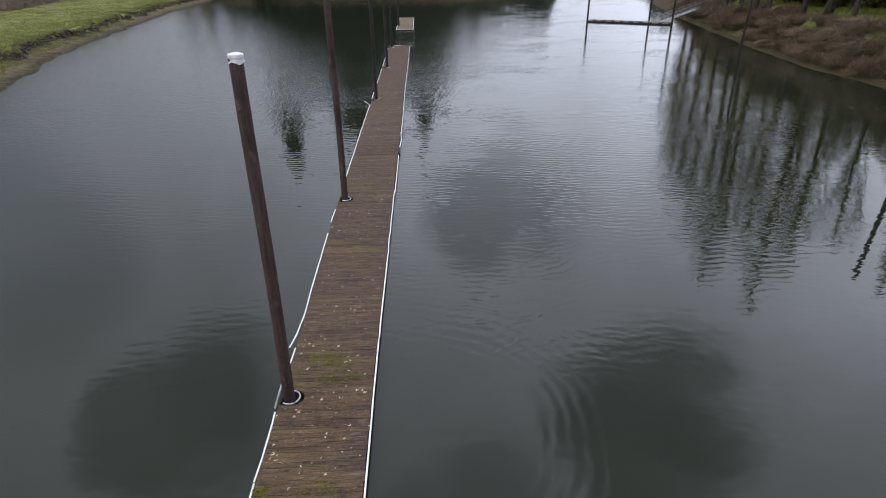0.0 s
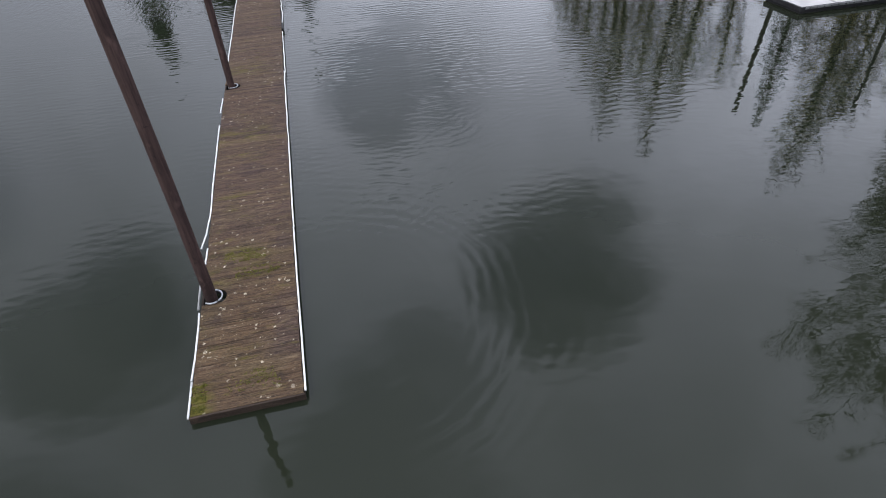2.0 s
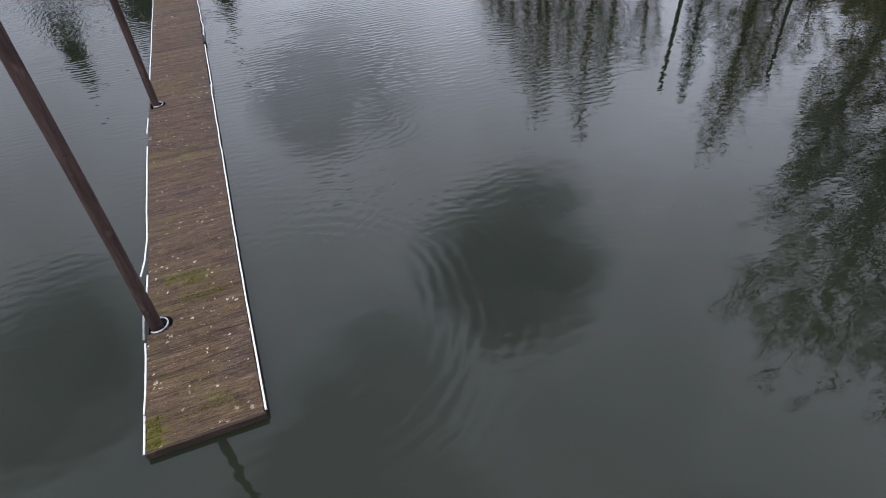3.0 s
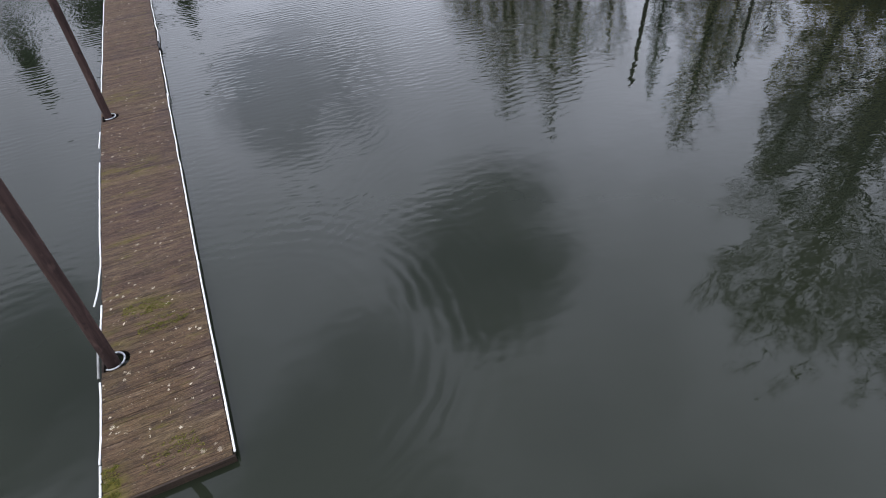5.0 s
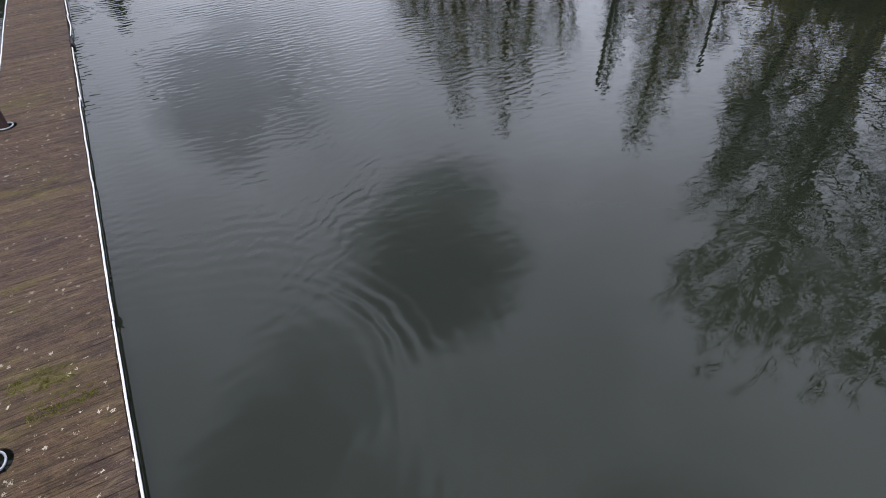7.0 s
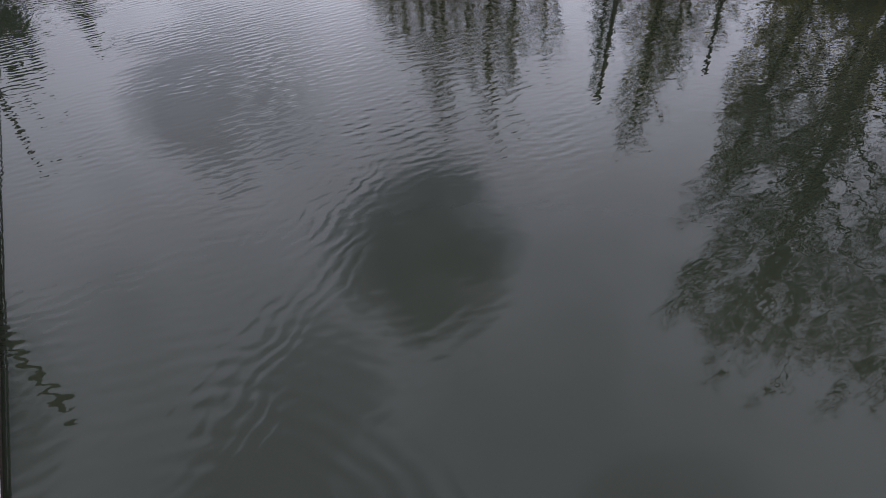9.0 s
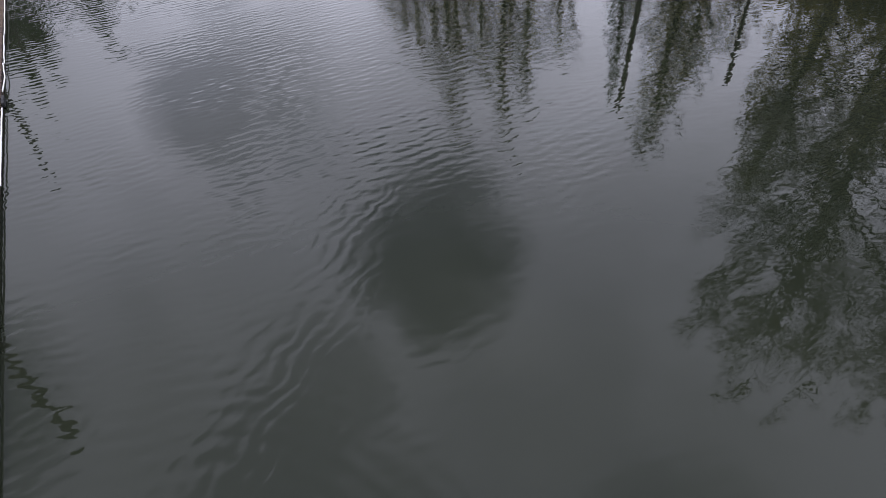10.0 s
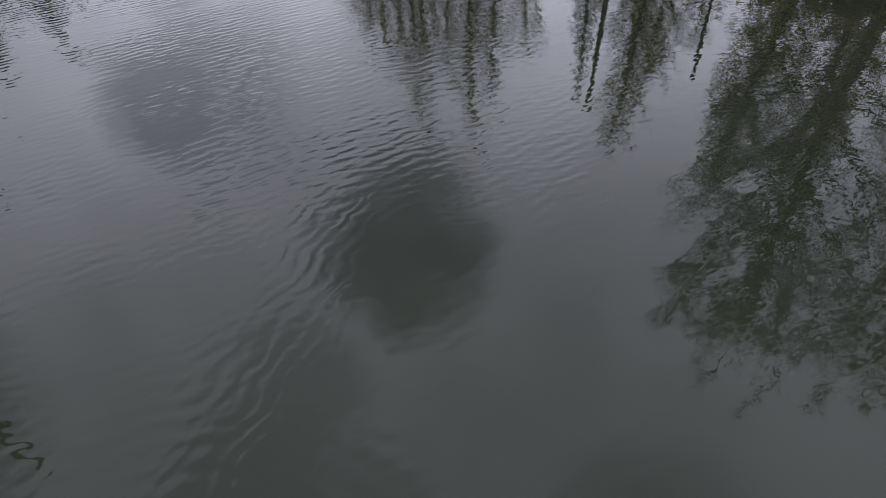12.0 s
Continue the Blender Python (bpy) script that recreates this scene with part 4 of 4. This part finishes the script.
def brambles():
    rnd = random.Random(21)
    kinds = []
    for s, (rad, hgt) in enumerate(((2.1, 1.9), (2.6, 2.3), (1.7, 1.5))):
        (v, f), (lv, lf) = bramble_meshes(50 + s, rad, hgt)
        ob = thing("bramble", "leafless brown bramble thicket on the bank" if s != 1 else "brown bramble thicket with a few green shoots", "bush", group="bank brambles")
        tagged(raw_part("tangle", v, f, TWIG, ob), kind="stuff")
        tagged(raw_part("foliage", lv, lf, SPRIG, ob), kind="stuff")
        kinds.append(ob)
    first = set()
    y = 27.0
    while y < 135:
        for lo, hi, s0, s1, skip in ((0.9, 1.9, 0.5, 0.85, 0.25), (2.6, 4.0, 0.85, 1.2, 0.05), (5.0, 6.4, 0.6, 0.9, 0.3)):
            if rnd.random() < skip:
                continue
            k = rnd.randrange(3)
            yy = y + rnd.uniform(-1, 1)
            x = along(SHORE_R, yy) + rnd.uniform(lo, hi)
            s = rnd.uniform(s0, s1)
            m = pose(x, yy, ground_z(x, yy) - 0.05, 0, 0, rnd.uniform(0, 360)) @ Matrix.Diagonal((s, s, s * rnd.uniform(0.6, 0.95), 1))
            if k not in first:
                first.add(k)
                kinds[k].matrix_basis = m
            else:
                c = copy_thing(kinds[k], Matrix.Identity(4))
                c.matrix_basis = m
        y += rnd.uniform(1.9, 2.8)


brambles()


def broad_tree(x, y, height, spread, label, leaf=IVY, bark=BARK, seed=1, first=0.22, limbs=34, density=120, size=0.26, trunk=0.45, droop=0.0, leafy_low=0.85, leafy_top=0.25, clump=1.0, haze=1.0, lean=(0.0, 0.0)):
    z0 = ground_z(x, y)
    ob = thing("tree", label, "tree", (x, y, z0 - 0.1), "bank trees")
    rnd = random.Random(seed)
    height = height - z0
    verts, faces, lv, lf = [], [], [], []
    wobx, woby = lean[0] + rnd.uniform(-0.03, 0.03), lean[1] + rnd.uniform(-0.03, 0.03)
    spine = [Vector((wobx * z + 0.4 * math.sin(z * 0.13 + seed), woby * z + 0.4 * math.cos(z * 0.11 + seed), z)) for z in np.linspace(0, height, 16)]
    spine = [p - Vector((spine[0].x, spine[0].y, 0)) for p in spine]
    sweep(verts, faces, spine, [max(0.03, trunk * (1 - i / 15.5) ** 0.8 * (1.35 if i == 0 else 1)) for i in range(16)], 12)
    tv, tf = [], []
    for i in range(int(height * 0.85)):
        # moss and ivy up the trunk
        j = 15 * (0.03 + 0.8 * i / (height * 0.85))
        c = spine[int(j)].lerp(spine[min(15, int(j) + 1)], j - int(j))
        leaf_cloud(lv, lf, rnd, c, (trunk * 0.9 + 0.15, trunk * 0.9 + 0.15, 0.5), 26, size)
    for i in range(limbs):
        f = first + (0.97 - first) * (i + rnd.random()) / limbs
        j = f * 15
        base = spine[int(j)].lerp(spine[min(15, int(j) + 1)], j - int(j))
        a = rnd.uniform(0, 6.28)
        reach = spread * math.sin(math.pi * min(1, 0.22 + 0.78 * (f - first) / (1 - first)) ** 0.8) ** 0.7 * rnd.uniform(0.6, 1.1)
        reach = max(reach, 0.5)
        tip = base + Vector((math.cos(a) * reach, math.sin(a) * reach, reach * rnd.uniform(0.35, 0.9) - droop * reach))
        if tip.z > height:
            tip.z = height
        mid = base.lerp(tip, 0.5) + Vector((0, 0, 0.15 * reach))
        r = trunk * (1 - f) * 0.45 + 0.035
        sweep(verts, faces, [base, mid, tip], [r, r * 0.6, 0.02], 6, cap=False)
        leafy = rnd.random() < leafy_top + (leafy_low - leafy_top) * (1 - f) ** 1.5
        for q in (0.15, 0.3, 0.45, 0.6, 0.75, 0.9, 1.0):
            c = (base.lerp(mid, q * 2) if q < 0.5 else mid.lerp(tip, q * 2 - 1)) + Vector((rnd.gauss(0, 0.25), rnd.gauss(0, 0.25), rnd.gauss(0, 0.25)))
            if leafy and rnd.random() < 0.8:
                wide = (0.05 * reach + 0.25) * clump
                leaf_cloud(lv, lf, rnd, c, (wide, wide, wide * 1.2), int(density * rnd.uniform(0.3, 1.0) * 0.3), size)
            for _ in range(int(density * 0.10 * haze)):
                p = c + Vector((rnd.gauss(0, 1), rnd.gauss(0, 1), rnd.gauss(0, 1))) * (0.17 * reach + 0.35)
                t = Vector((rnd.gauss(0, 0.6) + math.cos(a) * 0.5, rnd.gauss(0, 0.6) + math.sin(a) * 0.5, rnd.gauss(0.5, 0.6))).normalized() * rnd.uniform(0.4, 1.1)
                u = t.orthogonal().normalized() * rnd.uniform(0.02, 0.05)
                k = len(tv)
                tv += [tuple(p - t), tuple(p + u), tuple(p + t), tuple(p - u)]
                tf.append((k, k + 1, k + 2, k + 3))
    raw_part("trunk", verts, faces, bark, ob, smooth=True)
    raw_part("crown", lv, lf, leaf, ob)
    tagged(raw_part("twig_spray", tv, tf, TWIG_HAZE, ob), kind="stuff")
    return ob


def conifer_mesh(seed, height, radius, leaves, coarse=1.0, taper=0.85, bare=0.08):
    rnd = random.Random(seed)
    verts, faces, lv, lf = [], [], [], []
    sweep(verts, faces, [(0, 0, -0.3), (0, 0, height * 0.5), (0, 0, height)], [radius * 0.1, radius * 0.06, 0.02], 8)
    tiers = int(height * (1 - bare) / 0.74)
    for i in range(tiers):
        f = (i + 0.5) / tiers
        z = height * (bare + (1 - bare) * f)
        r = radius * (1 - f) ** taper * rnd.uniform(0.75, 1.1) + 0.15
        n = max(4, int(9 * (1 - f) + 3))
        a0 = rnd.uniform(0, 6.28)
        for k in range(n):
            a = a0 + 6.28 * k / n + rnd.gauss(0, 0.15)
            rr = r * rnd.uniform(0.7, 1.1)
            tip = Vector((math.cos(a) * rr, math.sin(a) * rr, z - 0.22 * rr))
            sweep(verts, faces, [(0, 0, z), tip], [0.05, 0.015], 3, cap=False)
            for q in range(leaves):
                c = Vector((0, 0, z)).lerp(tip, (q + 0.7) / leaves)
                leaf_cloud(lv, lf, rnd, c, (0.22 * rr * 0.5 + 0.1, 0.22 * rr * 0.5 + 0.1, 0.14 * coarse), 4, (0.16 + 0.05 * rr) * coarse)
    return verts, faces, lv, lf


def conifer(x, y, top, radius, label, seed, leaves=5, coarse=1.0, taper=0.85, bare=0.08):
    z0 = ground_z(x, y)
    ob = thing("conifer", label, "tree", (x, y, z0 - 0.1), "bank trees")
    v, f, lv, lf = conifer_mesh(seed, top - z0, radius, leaves, coarse, taper, bare)
    raw_part("trunk", v, f, BARK, ob)
    raw_part("crown", lv, lf, NEEDLE, ob)
    return ob


def limb_tree(x, y, top, spread, label, seed, leaf=IVY, trunk=0.4, lean=(0.0, 0.0), limbs=26, first=0.15, rise=(0.8, 1.7), moss=1.0, moss_to=0.8, clad=0.0, sprays=2.0, twig=0.016, bare=0.0):
    """A leafless tree with mossy limbs and thin pale twigs; clad: the width of the ivy round its trunk."""
    z0 = ground_z(x, y)
    ob = thing("tree", label, "tree", (x, y, z0 - 0.1), "bank trees")
    rnd = random.Random(seed)
    high = top - z0
    wood, wf, lv, lf, tv, tf = [], [], [], [], [], []
    spine = [Vector((lean[0] * z + 0.35 * math.sin(z * 0.16 + seed), lean[1] * z + 0.35 * math.cos(z * 0.13 + seed), z)) for z in np.linspace(0, high, 18)]
    spine = [p - Vector((spine[0].x, spine[0].y, 0)) for p in spine]

    def on_trunk(f):
        j = min(16.99, f * 17)
        return spine[int(j)].lerp(spine[int(j) + 1], j - int(j))

    def spray(p, way, count, reach):
        for _ in range(count):
            d = (way * 0.7 + Vector((rnd.gauss(0, 0.55), rnd.gauss(0, 0.55), rnd.gauss(0.25, 0.5)))).normalized()
            s = p + Vector((rnd.gauss(0, 0.2), rnd.gauss(0, 0.2), rnd.gauss(0, 0.2))) * reach
            u = d.orthogonal().normalized() * twig * rnd.uniform(0.6, 1.5)
            k = len(tv)
            tv.extend((tuple(s - u), tuple(s + u), tuple(s + d * reach * rnd.uniform(0.5, 1.4))))
            tf.append((k, k + 1, k + 2))

    sweep(wood, wf, spine, [max(0.03, trunk * (1 - i / 17.5) ** 0.8 * (1.35 if i == 0 else 1)) for i in range(18)], 12)
    for i in range(int(high * 2 * bare), int(high * 2 * moss_to)):
        f = min(moss_to, (i + rnd.random()) / (high * 2))
        wide = trunk * (1 - f) + 0.12
        leaf_cloud(lv, lf, rnd, on_trunk(f), (wide, wide, 0.35), int(moss * 10), 0.24)
        wide = clad * (1 - (f / moss_to) ** 3) ** 0.5
        for k in range(int(3 * wide + rnd.random())):
            a, q = rnd.uniform(0, 6.28), wide * rnd.random() ** 0.6
            leaf_cloud(lv, lf, rnd, on_trunk(f) + Vector((q * math.cos(a), q * math.sin(a), rnd.uniform(-0.4, 0.4))), (0.32, 0.32, 0.4), int(moss * rnd.uniform(8, 20)), 0.22)
    for i in range(limbs):
        f = first + (0.97 - first) * (i + rnd.random()) / limbs
        g = (f - first) / (1 - first)
        base = on_trunk(f)
        a = 2.4 * i + rnd.gauss(0, 0.5)
        reach = max(0.6, spread * math.sin(math.pi * (0.2 + 0.8 * g) ** 0.85) ** 0.7 * rnd.uniform(0.6, 1.05))
        tip = base + Vector((math.cos(a) * reach, math.sin(a) * reach, reach * rnd.uniform(*rise)))
        tip.z = min(tip.z, high * rnd.uniform(0.93, 1.0))
        out = Vector((math.cos(a), math.sin(a), 0))
        path = [base, base.lerp(tip, 0.3) + out * 0.12 * reach, base.lerp(tip, 0.65) + out * 0.08 * reach, tip]
        r = trunk * (1 - f) * 0.32 + 0.022
        sweep(wood, wf, path, [r, r * 0.75, r * 0.45, 0.015], 6, cap=False)
        length = (tip - base).length

        def on_limb(q):
            j = min(2.999, q * 3)
            return path[int(j)].lerp(path[int(j) + 1], j - int(j))

        way = (tip - base).normalized()
        mossy = rnd.uniform(0.15, 0.8)
        for k in range(int(length * mossy * 2.2)):
            q = mossy * rnd.random()
            leaf_cloud(lv, lf, rnd, on_limb(q), (0.14 + r, 0.14 + r, 0.2), int(moss * rnd.uniform(3, 9)), 0.2)
        for k in range(3 + int(reach * 0.8)):
            q = rnd.uniform(0.25, 0.97)
            p = on_limb(q)
            side = (way + Vector((rnd.gauss(0, 0.7), rnd.gauss(0, 0.7), rnd.gauss(0.2, 0.4)))).normalized()
            far = length * rnd.uniform(0.16, 0.38) * (1.15 - 0.5 * q)
            end = p + side * far
            end.z = min(end.z, high)
            sweep(wood, wf, [p, end], [0.02 + 0.25 * r, 0.01], 3, cap=False)
            if rnd.random() < 0.35:
                leaf_cloud(lv, lf, rnd, p.lerp(end, 0.4), (0.25, 0.25, 0.3), int(moss * 10), 0.18)
            for m in range(max(2, int(far * 1.6))):
                spray(p.lerp(end, rnd.random() ** 0.7), side, int(3.2 * sprays), 0.45 + 0.09 * spread)
    raw_part("trunk", wood, wf, BARK, ob, smooth=True)
    raw_part("crown", lv, lf, leaf, ob)
    tagged(raw_part("twig_spray", tv, tf, TWIG_HAZE, ob), kind="stuff")
    return ob


TALL = "tall slim leafless tree with mossy limbs on the bank"
# x, y, height, spread, leaf, trunk: the row along the east bank
for i, (x, y, h, r, leaf, trunk) in enumerate((
        (53, 61.5, 30, 3.2, IVY, 0.34), (53, 66, 40, 4.4, OLIVE, 0.48), (54, 72.5, 34, 4.0, IVY, 0.3), (53, 79, 40, 4.4, OLIVE, 0.4),
        (54, 84.5, 46, 5.0, IVY, 0.48), (55.5, 92, 41, 5.5, OLIVE, 0.42), (58, 102, 40, 6.0, IVY, 0.4), (61, 113, 39, 6.5, OLIVE, 0.4), (64, 125, 38, 6.5, IVY, 0.4), (68, 138, 34, 5.5, OLIVE, 0.4),
        (61, 64, 28, 4.5, OLIVE, 0.35), (62, 78, 34, 5.0, IVY, 0.35), (65, 95, 38, 5.5, OLIVE, 0.38))):
    limb_tree(x, y, h, r, TALL, 101 + i, leaf, trunk, limbs=40, first=0.13, rise=(1.1, 2.2), moss=0.8, moss_to=0.92, clad=1.35, sprays=2.8, twig=0.024, bare=0.12)
limb_tree(57, 38, 21, 3.6, "olive-green mossy tree behind the bank edge", 134, OLIVE, 0.3, (0.0, 0.03), 30, 0.08, (0.9, 1.6), 1.0, 0.92, 2.4, 4.0)
conifer(52, 44, 23.5, 2.9, "dark green conifer standing on the bank", 119)
limb_tree(52, 36.2, 28.8, 4.2, "leaning olive-green mossy tree on the bank", 131, OLIVE, 0.38, (0.0, 0.115), 38, 0.06, (0.9, 1.7), 1.0, 0.92, 2.3, 4.0)
limb_tree(54.5, 40.3, 23, 3.6, "small grey twiggy tree not yet in leaf", 132, IVY, 0.2, (0.0, 0.0), 30, 0.1, (0.9, 1.7), 0.6, 0.6, 0.8, 7.0)
limb_tree(55.5, 33.5, 15, 3.2, "small grey twiggy tree not yet in leaf", 133, IVY, 0.18, (0.0, 0.0), 26, 0.08, (0.8, 1.5), 0.8, 0.6, 0.6, 4.0)
# lower growth behind the first row
for i in range(12):
    y = 50 + i * 5.6
    x = along(SHORE_R, y) + 19 + 9 * ((i * 7) % 5) / 5
    broad_tree(x, y, 13 + 6 * ((i * 3) % 4) / 3, 3.6, "bushy young tree behind the bank brambles", IVY, BARK, 140 + i, 0.06, 26, 90, 0.4, 0.2)
limb_tree(51.5, 22.8, 25.5, 4.2, "ivy-clad olive-green tree on the bank", 210, IVY, 0.45, (0.0, 0.085), 26, 0.1, (0.8, 1.5), 2.3, 0.97, 3.4, 3.0)
BIG = "large spreading leafless tree with mossy limbs and pale twigs"
limb_tree(51.5, 16.8, 41, 11.5, BIG, 211, OLIVE, 0.62, (0.0, 0.02), 46, 0.14, (0.7, 1.5), 1.1, 0.94, 1.9, 9.0, 0.012)
limb_tree(56, 20.5, 30, 5.5, "grey twiggy tree behind the ivy-clad one", 215, IVY, 0.35, (0.0, 0.03), 34, 0.1, (0.8, 1.6), 0.9, 0.9, 1.5, 6.0)
limb_tree(52.5, 6.5, 37, 9.5, BIG, 212, IVY, 0.55, (0.0, 0.0), 40, 0.12, (0.7, 1.5), 1.1, 0.9, 2.0, 7.0, 0.012)
limb_tree(54, -8, 34, 9.0, BIG, 213, OLIVE, 0.5, (0.0, 0.0), 34, 0.12, (0.7, 1.5), 1.4, 0.8, 0.8, 2.4)
limb_tree(58, -23, 32, 8.5, BIG, 214, IVY, 0.5, (0.0, 0.0), 30, 0.1, (0.7, 1.5), 1.4, 0.8, 0.8, 2.2)
# evergreen undergrowth behind the grass
rnd = random.Random(8)
for i in range(36):
    y = 33 + i * 3.6
    x = along(SHORE_R, y) + 22 + rnd.uniform(0, 5)
    if i > 13:
        x -= 9
    broad_tree(x, y, ground_z(x, y) + rnd.uniform(5.5, 8.5) + (2.5 if i > 13 else 1.2 if i > 1 else 0.0), 3.6, "dense dark evergreen shrub under the trees", IVY, BARK, 240 + i, 0.03, 26, 150, 0.36, 0.12, 0.1, 1.0, 0.9, 2.0, 0.3)
for i in range(7):
    y = 1 + i * 3.7
    x = along(SHORE_R, y) + 11 + rnd.uniform(0, 4)
    broad_tree(x, y, ground_z(x, y) + rnd.uniform(2.0, 3.5), 2.4, "dense dark evergreen shrub under the trees", IVY, BARK, 280 + i, 0.03, 26, 150, 0.36, 0.12, 0.1, 1.0, 0.9, 2.0, 0.3)


# tall conifers on the hill beyond the north shore
def hill_trees():
    for i, (az, el, r) in enumerate(((-12.7, 18.0, 6.2), (-10.2, 11.0, 10), (-7.4, 15.5, 10), (-6.0, 17.4, 13), (-4.4, 16.6, 13), (-2.4, 12.6, 11), (0.4, 15.4, 12), (2.6, 10.5, 8), (5.0, 7.5, 8))):
        dist = 262 + 6 * (i % 3)
        x, y = 2.5 + dist * math.sin(radians(az)), -7.8 + dist * math.cos(radians(az))
        conifer(x, y, dist * math.tan(radians(el)) - 10, r, "very tall dark conifer on the far wooded hill", 200 + i, 5, 2.3, 0.45 if i == 0 else 0.6, 0.5 if i == 0 else 0.08)


hill_trees()


def far_wood():
    """The low wood along the far shore, too far off to tell its trees apart."""
    rnd = random.Random(77)
    verts, faces = [], []
    for _ in range(230):
        az = rnd.choice((rnd.uniform(-21, 2), rnd.uniform(-16, 2), rnd.uniform(2, 12), rnd.uniform(21, 30)))
        dist = rnd.uniform(258, 300)
        x, y = 2.5 + dist * math.sin(radians(az)), -7.8 + dist * math.cos(radians(az))
        z = ground_z(x, y)
        top = dist * math.tan(radians(np.interp(az, (-21, -16, -12, -2, 2, 12), (4.2, 5.5, 8.5, 9.5, 6.0, 4.6)))) - 10 + rnd.uniform(-6, 3)
        h = max(7, top - z)
        for k in range(int(16)):
            f = (k + 0.5) / 16
            r = 4.5 * (1 - f) ** 0.8 + 0.3
            for _ in range(7):
                a = rnd.uniform(0, 6.28)
                p = Vector((x + math.cos(a) * r * rnd.random(), y + math.sin(a) * r * rnd.random(), z + h * f))
                s = 0.9 + r * 0.25
                t = Vector((rnd.gauss(0, 1), rnd.gauss(0, 1), rnd.gauss(0, 0.6))).normalized() * s
                u = t.orthogonal().normalized() * s * 0.7
                b = len(verts)
                verts += [tuple(p - t), tuple(p + u), tuple(p + t), tuple(p - u)]
                faces.append((b, b + 1, b + 2, b + 3))
    ob = raw_part("far_wood", verts, faces, NEEDLE)
    tagged(ob, "dark green wood along the far shore", "trees", kind="stuff")


far_wood()


def east_wood():
    """Dense dark undergrowth behind the trees of the east bank, too tangled to tell apart."""
    rnd = random.Random(78)
    verts, faces = [], []
    for _ in range(700):
        y = rnd.uniform(-30, 165)
        x = along(SHORE_R, y) + rnd.uniform(24 if y > 75 else 30, 56)
        z = ground_z(x, y)
        leaf_cloud(verts, faces, rnd, Vector((x, y, z + rnd.uniform(1.5, 15.0 if y > 80 else 9.5))), (2.2, 2.2, 1.5), 60, 0.75)
    ob = raw_part("east_wood", verts, faces, IVY)
    tagged(ob, "dark tangled undergrowth behind the bank trees", "bushes", kind="stuff")


east_wood()


def far_thicket():
    """Brown winter scrub at the back of the west field."""
    rnd = random.Random(91)
    verts, faces = [], []
    for _ in range(60000):
        y = rnd.uniform(135, 300)
        x = -94 - 0.3 * (y - 150) + 6 * noise.noise(Vector((y * 0.05, 0, 0))) - 90 * rnd.random() ** 1.6
        p = Vector((x, y, ground_z(x, y) + 2.6 * rnd.random() ** 1.5))
        t = Vector((rnd.gauss(0, 0.5), rnd.gauss(0, 0.5), rnd.gauss(0.5, 0.5))).normalized() * rnd.uniform(0.5, 1.2)
        u = t.orthogonal().normalized() * rnd.uniform(0.03, 0.09)
        b = len(verts)
        verts += [tuple(p - t), tuple(p + u), tuple(p + t), tuple(p - u)]
        faces.append((b, b + 1, b + 2, b + 3))
    ob = raw_part("far_thicket", verts, faces, SCRUB)
    tagged(ob, "brown winter scrub behind the grass field", "bushes", kind="stuff")


far_thicket()
